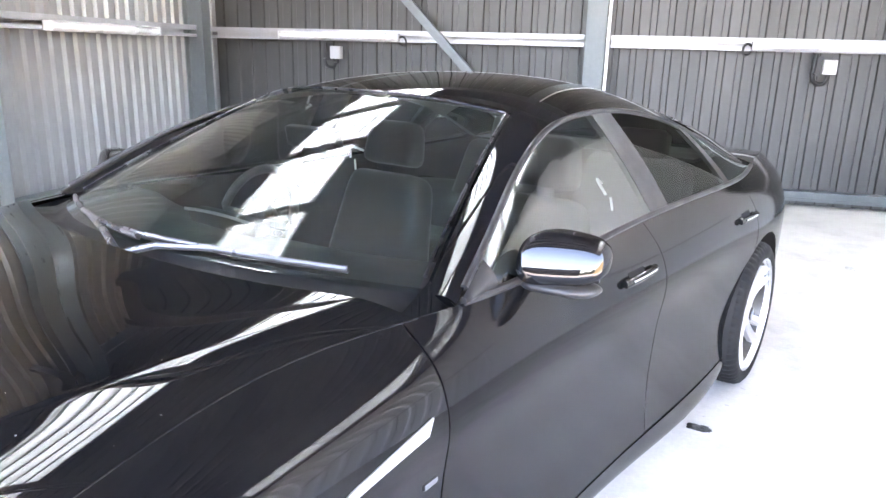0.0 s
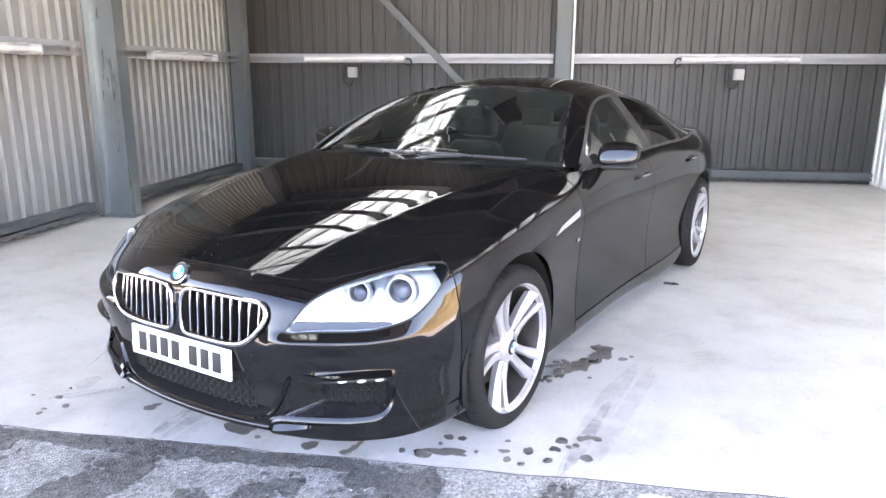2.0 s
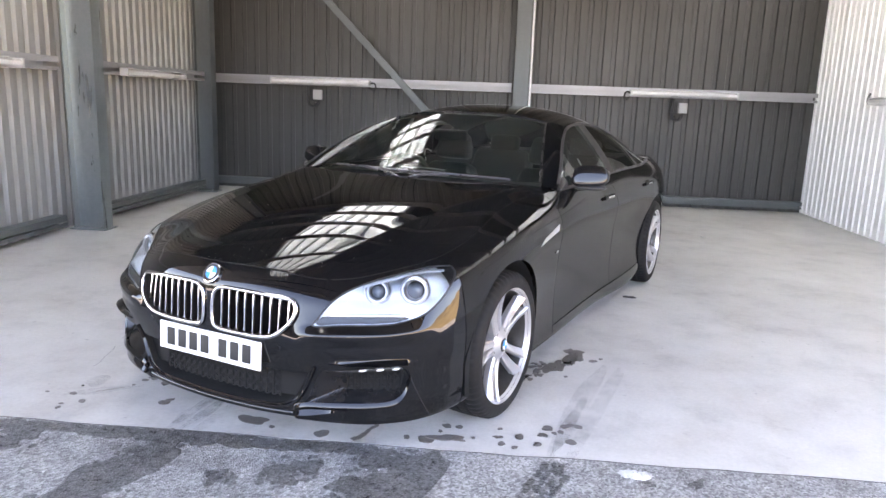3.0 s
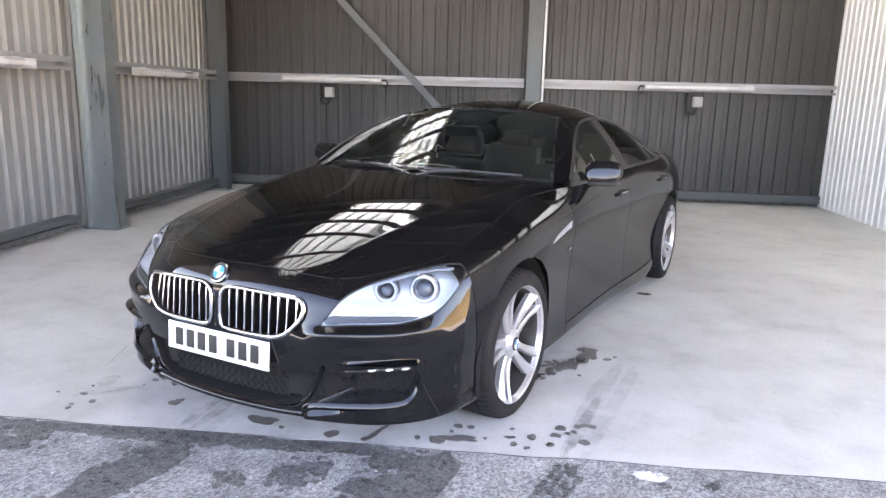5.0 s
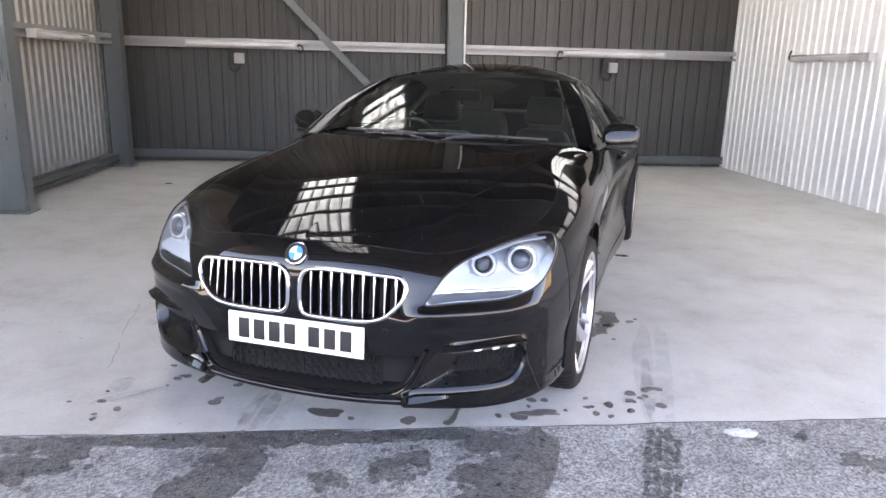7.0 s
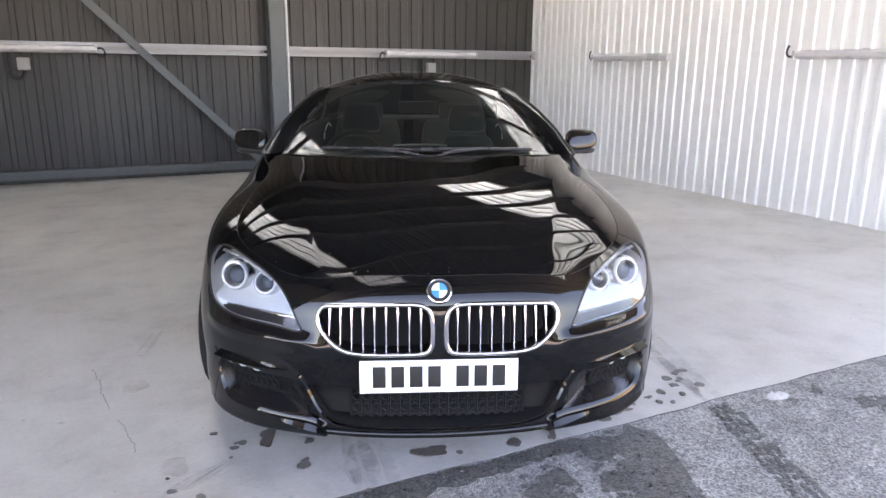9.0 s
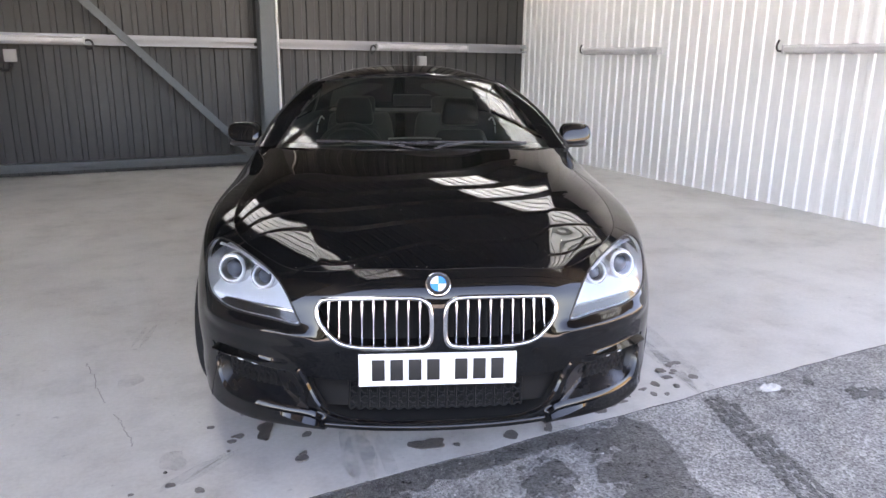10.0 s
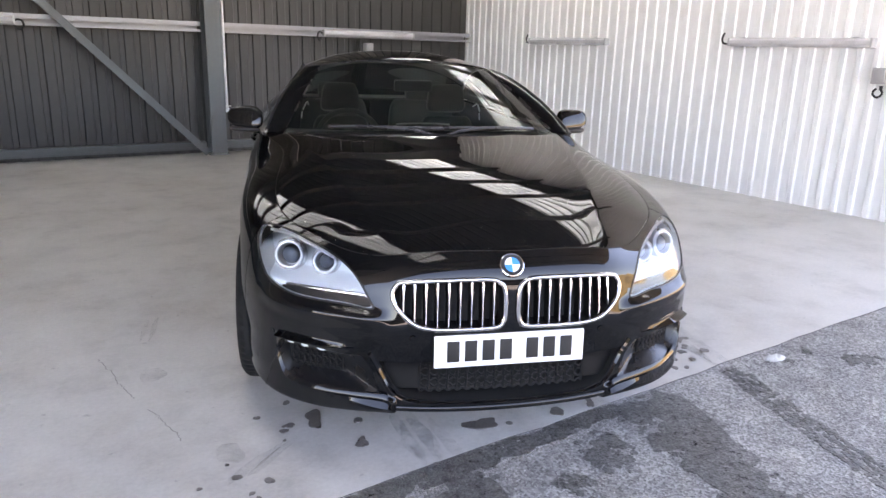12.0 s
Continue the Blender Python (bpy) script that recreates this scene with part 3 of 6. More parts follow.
def cladding(length, height, pitch, flat, deep, side, thick=0.012, slope=0.012):
    """Box-profile sheet standing on its lower edge along +x, ribs going back by deep; side +1: seen from -y."""
    xs, k = [(0.0, 0.0)], 0
    x = (pitch - flat) * 0.5
    while x < length - 0.001:
        xs += [(x, 0.0), (x + slope, deep), (x + pitch - flat - slope, deep), (x + pitch - flat, 0.0)]
        x += pitch
    xs.append((length, 0.0))
    xs = [(min(a, length), b) for a, b in xs]
    verts, faces, n = [], [], len(xs)
    for z in (0.0, height):
        verts += [(a, side * b, z) for a, b in xs]
    for z in (0.0, height):
        verts += [(a, side * (b + thick), z) for a, b in xs]
    for i in range(n - 1):
        faces.append((i, i + 1, n + i + 1, n + i))
        faces.append((2 * n + i + 1, 2 * n + i, 3 * n + i, 3 * n + i + 1))
        faces.append((n + i, n + i + 1, 3 * n + i + 1, 3 * n + i))
    return verts, faces


# ground and floor
def ground_sheet():
    bm = bmesh.new()
    bmesh.ops.create_grid(bm, x_segments=24, y_segments=24, size=400.0)
    for v in bm.verts:
        v.co.z = -0.004
    return bm


tagged(part("ground", ground_sheet(), ASPHALT, None, smooth=False), "grey dusty asphalt yard with dark wet streaks", "ground", kind="structure")


def slab():
    bm = bmesh.new()
    nu, nv = 60, 3
    front = [(LEFT_U - 0.4 + (RIGHT_U - LEFT_U + 0.8) * i / nu) for i in range(nu + 1)]
    rng = random.Random(4)
    top = [[bm.verts.new((u, FRONT_V + rng.uniform(-0.008, 0.008) if j == 0 else FRONT_V + (BACK_V + 0.3 - FRONT_V) * j / nv, 0.0)) for u in front] for j in range(nv + 1)]
    low = [bm.verts.new((v.co.x, v.co.y - 0.004, -0.05)) for v in top[0]]
    for j in range(nv):
        for i in range(nu):
            bm.faces.new((top[j][i], top[j][i + 1], top[j + 1][i + 1], top[j + 1][i]))
    for i in range(nu):
        bm.faces.new((low[i], low[i + 1], top[0][i + 1], top[0][i]))
    return bm


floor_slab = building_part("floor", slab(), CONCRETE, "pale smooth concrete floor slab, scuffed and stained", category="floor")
# Front face darkened in colour so it shows no bright lit line.
floor_slab.data.materials.append(DIM_DIRTY_EDGE)
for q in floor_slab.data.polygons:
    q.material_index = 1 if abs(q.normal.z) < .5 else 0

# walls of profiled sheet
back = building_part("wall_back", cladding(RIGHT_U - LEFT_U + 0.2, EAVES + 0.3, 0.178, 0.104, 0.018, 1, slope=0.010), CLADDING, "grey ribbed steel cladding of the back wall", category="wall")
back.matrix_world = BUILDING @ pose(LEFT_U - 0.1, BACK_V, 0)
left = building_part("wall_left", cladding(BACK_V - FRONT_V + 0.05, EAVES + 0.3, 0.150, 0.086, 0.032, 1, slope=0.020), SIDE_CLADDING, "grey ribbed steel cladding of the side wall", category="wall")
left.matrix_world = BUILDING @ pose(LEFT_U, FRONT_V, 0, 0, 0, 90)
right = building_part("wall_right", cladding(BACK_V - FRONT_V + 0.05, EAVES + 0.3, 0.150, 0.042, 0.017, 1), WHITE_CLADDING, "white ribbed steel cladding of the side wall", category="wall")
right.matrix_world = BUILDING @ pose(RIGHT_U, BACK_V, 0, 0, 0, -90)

# roof: ribbed sheets with two strips of translucent sheet
ROOFLIGHTS = [(-1.75, -0.68), (3.36, 4.42)]
OVERHANG = 4.0  # the roof runs on, added unseen over the yard to block mirrored sky


STRIP_END = FRONT_V - 0.6


def roof_sheet(u0, u1, v0, v1, deep=0.03):
    return cladding(u1 - u0, v1 - v0, 0.2, 0.14, deep, 1)


spans, at = [], LEFT_U - 0.3
for a, b in ROOFLIGHTS:
    spans.append((at, a))
    at = b
spans.append((at, RIGHT_U + 0.3))
for i, (a, b) in enumerate(spans):
    ob = building_part("ceiling", roof_sheet(a, b, FRONT_V - OVERHANG, BACK_V + 0.35, 0.008), ROOF_SHEET, "grey ribbed steel roof sheet", category="ceiling")
    ob.matrix_world = BUILDING @ pose(a, FRONT_V - OVERHANG, EAVES + 0.035, -90, 0, 0)
# more canopy, added unseen on the left to darken what the nose mirrors
canopy = building_part("ceiling", roof_sheet(LEFT_U - 6.3, LEFT_U - 0.3, FRONT_V - OVERHANG, FRONT_V + 0.3, 0.008), ROOF_SHEET, "unseen grey ribbed steel canopy sheet, added to block sky", category="ceiling")
canopy.matrix_world = BUILDING @ pose(LEFT_U - 6.3, FRONT_V - OVERHANG, EAVES + 0.035, -90, 0, 0)
for a, b in ROOFLIGHTS:
    ob = building_part("ceiling", roof_sheet(a, b, FRONT_V - OVERHANG, STRIP_END, 0.008), ROOF_SHEET, "grey ribbed steel roof sheet", category="ceiling")
    ob.matrix_world = BUILDING @ pose(a, FRONT_V - OVERHANG, EAVES + 0.035, -90, 0, 0)
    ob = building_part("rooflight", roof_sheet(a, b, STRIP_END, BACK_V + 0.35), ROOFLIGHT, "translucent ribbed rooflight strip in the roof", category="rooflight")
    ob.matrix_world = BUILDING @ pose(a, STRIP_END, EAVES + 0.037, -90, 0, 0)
    # Rib faces take the darker colour, so the strip shows shaded stripes.
    ob.data.materials.append(ROOFLIGHT_RIB_SHADED)
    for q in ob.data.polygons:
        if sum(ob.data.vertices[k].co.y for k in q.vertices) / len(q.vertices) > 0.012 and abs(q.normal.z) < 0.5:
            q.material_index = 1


def girt(length, depth=0.16, height=0.125):
    """A steel sheeting rail along +x: web against the wall and two lipped flanges."""
    t = 0.006
    return boxes(((0, -t, 0), (length, 0, height)), ((0, -depth, height - t), (length, -t, height)), ((0, -depth, 0), (length, -t, t)),
                 ((0, -depth - t, height - 0.055), (length, -depth, height)), ((0, -depth - t, 0), (length, -depth, 0.03)))


def rail(name, m, length, label, material=RAIL_STEEL, **k):
    ob = part(name, girt(length, **k), material, smooth=False)
    ob.matrix_world = BUILDING @ m
    return tagged(ob, label, "rail", "sheeting rails", "structure")


RAIL_Z = 1.545
LABEL = "pale galvanised steel sheeting rail on the cladding"
rail("sheeting_rail", pose(-3.60, BACK_V, RAIL_Z), 4.42, LABEL)
rail("sheeting_rail", pose(1.10, BACK_V, RAIL_Z), RIGHT_U - 1.10 - 0.03, LABEL)
rail("sheeting_rail", pose(LEFT_U, FRONT_V, RAIL_Z, 0, 0, 90), 3.86, LABEL)
rail("sheeting_rail", pose(LEFT_U, 3.50, RAIL_Z, 0, 0, 90), 3.05, LABEL)
BASE = "galvanised steel base rail at the foot of the wall"
rail("base_rail", pose(-3.60, BACK_V, 0.06), 4.42, BASE, DIM_STEEL, depth=0.13, height=0.10)
rail("base_rail", pose(1.10, BACK_V, 0.06), RIGHT_U - 1.10 - 0.03, BASE, DIM_STEEL, depth=0.13, height=0.10)
rail("base_rail", pose(LEFT_U, FRONT_V, 0.06, 0, 0, 90), 3.86, BASE, DIM_STEEL, depth=0.13, height=0.10)
rail("base_rail", pose(LEFT_U, 3.50, 0.06, 0, 0, 90), 3.05, BASE, DIM_STEEL, depth=0.13, height=0.10)
# Purlins take the dark sheet colour, standing in for unlit undersides.
for i in range(-4, 6):
    rail("purlin", pose(LEFT_U, 0.55 + 1.28 * i, EAVES - 0.20), RIGHT_U - LEFT_U, "steel roof purlin, coloured dark as if unlit", ROOF_SHEET, depth=0.07, height=0.19)


def h_section(w, d, t, height):
    """A steel column: flanges across x at both ends of y."""
    return boxes(((-w / 2, -d / 2, 0), (w / 2, -d / 2 + t, height)), ((-w / 2, d / 2 - t, 0), (w / 2, d / 2, height)), ((-t / 2, -d / 2 + t, 0), (t / 2, d / 2 - t, height)))


def column(m, label, w, d, steel=STEEL):
    c = thing("steel_column", label, "column", "steel columns", BUILDING @ m, "structure")
    part("shaft", h_section(w, d, 0.010, EAVES - 0.01), steel, c, smooth=False)
    part("base_plate", boxes(((-w / 2 - 0.03, -d / 2 - 0.03, 0.0), (w / 2 + 0.03, d / 2 + 0.03, 0.014)), bevel=0.002), STEEL, c)
    for sx in (-1, 1):
        bm = bmesh.new()
        bmesh.ops.create_cone(bm, cap_ends=True, segments=6, radius1=0.014, radius2=0.014, depth=0.02, matrix=Matrix.Translation((sx * w * 0.3, -d / 2 + 0.04, 0.024)))
        part("bolt", bm, STEEL, c)
    return c


side_column = column(pose(-3.35, 3.38, 0, 0, 0, 90), "galvanised steel column against the side wall", 0.17, 0.31)
corner_column = column(pose(-3.45, 6.46, 0, 0, 0, 90), "galvanised steel column in the corner, colour darkened", 0.17, 0.24, DIM_STEEL)
back_column = column(pose(0.945, 6.93, 0, 0, 0, 0), "galvanised steel column against the back wall", 0.20, 0.20, DIM_STEEL)


def brace():
    a, b = Vector((-2.35, 6.86, 3.25)), Vector((0.80, 6.86, 0.03))
    d = (b - a).length
    bm = boxes(((-0.045, -0.004, 0), (0.045, 0.004, d)), ((-0.045, 0.004, 0), (-0.037, 0.07, d)))
    along = (b - a).normalized()
    face = Vector((0, 1, 0))
    side = face.cross(along)
    m = Matrix((side, face, along)).transposed().to_4x4()
    bmesh.ops.transform(bm, matrix=Matrix.Translation(a) @ m, verts=bm.verts[:])
    return bm


building_part("diagonal_brace", brace(), DIM_STEEL, "galvanised steel angle brace running down to the column", "structure", "brace")


def down_pipe():
    p = thing("conduit", "slim pale pipe with a small tap beside the column", "pipe", "", BUILDING @ pose(1.075, 6.86, 0), "structure")
    part("pipe", lathe([(0.017, 0.55), (0.017, 2.4), (0.017, EAVES - 0.2)], 16, "z"), PIPE_WHITE, p)
    part("tap", merge(rod([(0, 0, 0.60), (0, -0.05, 0.60), (0, -0.09, 0.585), (0, -0.10, 0.55)], 0.014, 10), rod([(-0.035, -0.05, 0.63), (0.035, -0.05, 0.63)], 0.008, 8)), PIPE_WHITE, p)
    return p


down_pipe()


def batten_lamp(length):
    """A weatherproof fluorescent batten along +x, its back at y = 0."""
    e = thing("batten_light", "long grey weatherproof fluorescent batten light, unlit", "light", "batten lights")
    bm = bmesh.new()
    box(bm, (0, -0.05, 0), (length, 0, 0.085), 0.012)
    part("housing", bm, BATTEN, e)
    prof = [(-0.05, 0.004), (-0.062, 0.006), (-0.086, 0.022), (-0.090, 0.030), (-0.090, 0.055), (-0.086, 0.063), (-0.062, 0.079), (-0.05, 0.081)]
    m = len(prof)
    verts = [(x, y, z) for x in (0.022, length - 0.022) for y, z in prof]
    faces = [(k, k + 1, m + k + 1, m + k) for k in range(m - 1)] + [tuple(range(m - 1, -1, -1)), tuple(range(m, 2 * m))]
    part("diffuser", (verts, faces), DIFFUSER, e, "pale translucent diffuser", sharp=20)
    for x in (0.0, length - 0.022):
        part("end_cap", boxes(((x, -0.094, 0.001), (x + 0.022, -0.045, 0.084)), bevel=0.006), BATTEN, e)
    for k in range(6):
        x, z = length * (0.12 + 0.38 * (k // 2)), (-0.006, 0.085)[k % 2]
        part("clip", boxes(((x - 0.012, -0.075, z), (x + 0.012, -0.01, z + 0.006))), BATTEN, e, smooth=False)
    return e


def cable(points, name="lamp_cable", label="black looped supply cable", r=0.011):
    k = np.array(points, float)
    p = spline(np.arange(len(k)), k, np.linspace(0, len(k) - 1, 10 * len(k)))
    ob = part(name, rod(p, r, 8), CABLE)
    ob.matrix_world = BUILDING
    return tagged(ob, label, "cable", "cables")


RAIL_FACE = BACK_V - 0.168
lamp_a = batten_lamp(1.46)
lamp_a.matrix_world = BUILDING @ pose(-2.66, RAIL_FACE, 1.555)
copy_thing(lamp_a, BUILDING @ pose(2.47, RAIL_FACE, 1.555))
side_lamp = copy_thing(lamp_a, BUILDING @ pose(LEFT_U + 0.168, 4.22, 1.535, 0, 0, 90))
copy_thing(lamp_a, BUILDING @ pose(LEFT_U + 0.168, 1.08, 1.535, 0, 0, 90))
copy_thing(lamp_a, BUILDING @ pose(RIGHT_U, 5.46, 1.52, 0, 0, -90))
copy_thing(lamp_a, BUILDING @ pose(RIGHT_U, 2.26, 1.52, 0, 0, -90))
cable([(-1.21, RAIL_FACE - 0.03, 1.59), (-1.15, RAIL_FACE - 0.05, 1.60), (-1.12, RAIL_FACE - 0.05, 1.55), (-1.15, RAIL_FACE - 0.04, 1.50), (-1.21, RAIL_FACE - 0.02, 1.535)])
cable([(2.47, RAIL_FACE - 0.03, 1.59), (2.42, RAIL_FACE - 0.05, 1.61), (2.39, RAIL_FACE - 0.05, 1.55), (2.42, RAIL_FACE - 0.04, 1.50), (2.47, RAIL_FACE - 0.02, 1.54)])
for v in (5.46, 2.26):
    cable([(RIGHT_U - 0.04, v, 1.555), (RIGHT_U - 0.05, v + 0.07, 1.55), (RIGHT_U - 0.04, v + 0.10, 1.60), (RIGHT_U - 0.03, v + 0.085, 1.655)])


def socket_box(backed=True):
    e = thing("socket_box", "grey weatherproof socket box fixed below the sheeting rail", "socket", "socket boxes")
    bm = bmesh.new()
    box(bm, (-0.065, -0.08, -0.07), (0.065, 0, 0.07), 0.012)
    part("box", bm, SOCKET_GREY, e)
    bm = bmesh.new()
    box(bm, (-0.055, -0.098, -0.05), (0.055, -0.08, 0.058), 0.008)
    part("lid", bm, SOCKET_GREY, e)
    part("gland", lathe([(0.0, -0.12), (0.013, -0.12), (0.016, -0.085), (0.0, -0.085)], 12, "z"), CABLE, e)
    if not backed:
        hoop = spline(np.arange(5), [(-0.015, -0.05, -0.11), (-0.04, -0.05, -0.15), (0.0, -0.05, -0.185), (0.04, -0.05, -0.15), (0.015, -0.05, -0.11)], np.linspace(0, 4, 40))
        part("cable", rod(hoop, 0.010, 8), CABLE, e, "short black cable loop")
        return e
    loop = spline(np.arange(7), [(-0.01, -0.05, -0.11), (-0.03, -0.05, -0.155), (-0.085, -0.05, -0.165), (-0.135, -0.05, -0.12), (-0.14, -0.05, -0.03), (-0.135, -0.05, 0.06), (-0.13, -0.05, 0.12)], np.linspace(0, 6, 50))
    part("cable", rod(loop, 0.019, 8), CABLE, e, "black looped cable")
    part("bracket", boxes(((-0.15, 0.0, -0.09), (-0.055, 0.014, 0.10)), ((-0.055, 0.0, -0.02), (0.09, 0.012, 0.02))), CABLE, e, "black backing bracket", smooth=False)
    return e


first_socket = socket_box()
first_socket.matrix_world = BUILDING @ pose(-1.985, BACK_V - 0.10, 1.415)
copy_thing(first_socket, BUILDING @ pose(3.215, BACK_V - 0.10, 1.41))
socket_box(False).matrix_world = BUILDING @ pose(RIGHT_U, 0.70, 1.28, 0, 0, -90)


# outside, unseen and added for the reflections: a tall dark barn across the yard and a sunlit verge of dry grass and
# scrub beside it
def verge():
    bm = bmesh.new()
    bmesh.ops.create_grid(bm, x_segments=26, y_segments=90, size=1.0)
    for v in bm.verts:
        rise = (v.co.x + 1) / 2
        y = -10 + v.co.y * 26
        v.co = Vector((8.5 + 13 * rise + noise.noise(Vector((y * 0.3, 0, 5))) * 0.6, y, -0.01 + 0.02 * min(1, rise * 8) + 3.8 * rise**1.3 + noise.noise(Vector((y * 0.5, rise * 4, 7))) * 0.7 * rise + noise.noise(Vector((y * 1.7, rise * 14, 3))) * 0.5 * rise))
    return bm


# Made-up barn, out of view, that keeps the low reflections dark.
def barn():
    e = thing("barn", "unseen near-black barn across the yard, added to darken reflections", "barn", "", BUILDING @ pose(-12.0, -26.0, -0.02), "structure")
    part("wall", boxes(((-12, -12, 0), (12, 0, 3.0))), BARN_DARK, e, smooth=False)
    part("roof", ([(-12.4, 0.4, 2.9), (12.4, 0.4, 2.9), (12.4, -6, 4.6), (-12.4, -6, 4.6), (-12.4, -12.4, 2.9), (12.4, -12.4, 2.9)], [(0, 1, 2, 3), (3, 2, 5, 4), (0, 3, 4), (1, 5, 2)]), BARN_DARK, e, smooth=False)
    part("barn_door", boxes(((-3, 0.02, 0), (3, 0.12, 2.7))), BARN_DARK, e, smooth=False)
    return e


def tree_line():
    """A far belt of dark trees: an uneven wall of crowns."""
    verts, faces, n, m = [], [], 150, 8
    for i in range(n + 1):
        t = i / n
        turn = radians(188 + 132 * t)
        lump = noise.noise(Vector((t * 22, 1, 4))) * 2.2 + noise.noise(Vector((t * 70, 3, 2))) * 1.3
        top = 5.0 + lump
        for j in range(m + 1):
            k = j / m
            r = 58 + 5 * k * k + noise.noise(Vector((t * 60, k * 6, 9))) * 1.6
            verts.append((math.cos(turn) * r, math.sin(turn) * r, top * math.sin(k * math.pi / 2) - .05))
    for i in range(n):
        for j in range(m):
            a = i * (m + 1) + j
            faces.append((a, a + 1, a + m + 2, a + m + 1))
    return verts, faces


barn()
building_part("tree_belt", tree_line(), FAR_TREES, "far belt of dark trees beyond the yard", "stuff", "trees", smooth=False)
building_part("grass_verge", verge(), DRY_BANK, "sunlit verge of dry yellow grass beside the yard", "stuff", "verge", smooth=True)


# ---- the car ----
car = thing("car", "glossy black four-door coupe with chrome grille, parked on concrete", "car")
car.matrix_world = pose(.288, -.6, 0, 0, 0, 2.05) @ pose(-.3, .6, 0)
CENTRE = np.array([0.0, 1.5, 0.6])


def poly_distance(p, poly):
    """Signed distance of points (..., 2) to a closed polygon, negative inside."""
    a, b = np.asarray(poly, float), np.roll(np.asarray(poly, float), -1, 0)
    d, e = p[..., None, :] - a, b - a
    t = np.clip((d * e).sum(-1) / (e * e).sum(-1), 0, 1)
    dist = np.linalg.norm(d - t[..., None] * e, axis=-1).min(-1)
    cross = (a[:, 1] > p[..., None, 1]) != (b[:, 1] > p[..., None, 1])
    xs = a[:, 0] + (p[..., None, 1] - a[:, 1]) * e[:, 0] / np.where(e[:, 1] == 0, 1e-9, e[:, 1])
    inside = (cross & (p[..., None, 0] < xs)).sum(-1) % 2 == 1
    return np.where(inside, -dist, dist)


def hole_distance(p, hole):
    if len(hole) == 3 and np.isscalar(hole[0]):
        return np.hypot(p[..., 0] - hole[0], p[..., 1] - hole[1]) - hole[2]
    return poly_distance(p, hole)


_table_h = np.linspace(0, 10, 201)


def shell_at(s, z):
    """Points of the body's side by place along the outline and height."""
    s, z = np.ravel(s), np.ravel(z)
    cols = shell(s[:, None] * np.ones((1, 201)), np.ones((len(s), 1)) * _table_h)
    return np.array([[np.interp(b, col[:, 2], col[:, k]) for k in range(3)] for b, col in zip(z, cols)])


def shell_normal(s, z):
    p, q, r = shell_at(s, z), shell_at(np.asarray(s) + 0.004, z), shell_at(s, np.asarray(z) + 0.004)
    n = np.cross(q - p, r - p)
    n /= np.linalg.norm(n, axis=1, keepdims=True)
    flip = np.sign((n * (p - CENTRE)).sum(1, keepdims=True))
    return p, n * flip


def shell_panel(s0, s1, h0, h1, step=0.014, holes=(), inside=None, lift=0.0, nh=None, places=False):
    """A piece of the body's side with holes cut through it, or only what lies inside one outline."""
    ns = max(3, int((s1 - s0) / step) + 1)
    nh = nh or max(3, int((h1 - h0) / 0.18) + 1)
    ss, hs = np.linspace(s0, s1, ns), np.linspace(h0, h1, nh)
    pts = shell(ss[:, None] * np.ones((1, nh)), np.ones((ns, 1)) * hs)
    sz = np.stack([np.repeat(ss[:, None], nh, 1), pts[..., 2]], -1).reshape(-1, 2)
    verts, faces = pts.reshape(-1, 3).copy(), grid_faces(ns, nh)
    tests = [(h, 1) for h in holes] + ([(inside, -1)] if inside is not None else [])
    for hole, sign in tests:
        d = sign * hole_distance(sz, hole)
        fa = np.array(faces)
        mid = sign * hole_distance(sz[fa].mean(1), hole)
        keep = mid > 0
        edge = np.intersect1d(fa[keep].ravel(), fa[~keep].ravel())
        if len(edge):
            q = sz[edge]
            for _ in range(3):
                e = 1e-4
                f = hole_distance(q, hole)
                g = np.stack([hole_distance(q + (e, 0), hole) - f, hole_distance(q + (0, e), hole) - f], -1) / e
                q = q - g * (f / np.maximum((g * g).sum(-1), 0.3))[:, None]
            top = pts[np.clip(np.searchsorted(ss, q[:, 0]), 0, ns - 1), -1, 2]
            q[:, 1] = np.minimum(q[:, 1], top)
            verts[edge] = shell_at(q[:, 0], q[:, 1])
            sz[edge] = q
        faces = [tuple(f) for f in fa[keep]]
    used = sorted({i for f in faces for i in f})
    back = {v: k for k, v in enumerate(used)}
    verts, faces = verts[used], [tuple(back[i] for i in f) for f in faces]
    faces = outward(verts, faces, CENTRE)
    return ((verts, faces), sz[used]) if places else (verts, faces)


LEDGE = np.array([(.40, .536), (.55, .540), (.75, .543), (.87, .552), (.97, .564), (1.06, .584), (1.20, .62)])
LAMP_FOOT = np.array([(.40, .566), (.55, .570), (.75, .576), (.86, .594), (.95, .626), (1.06, .68), (1.20, .70)])
LIP = np.array([(.40, .428), (.53, .430), (.63, .433), (.75, .437), (.83, .430), (.90, .42)])
FIN = np.array([(.37, .228), (.385, .232), (.44, .251), (.63, .262), (.79, .270), (.84, .285), (.90, .30)])


def ease(x, a, b):
    t = np.clip((x - a) / (b - a), 0, 1)
    return t * t * (3 - 2 * t)


def bumper_relief(s, z):
    """The relief with its creases rounded."""
    z = np.asarray(z, float)
    return sum(w * sharp_relief(s, z + o) for o, w in ((-.006, .15), (-.003, .2), (0, .3), (.003, .2), (.006, .15)))


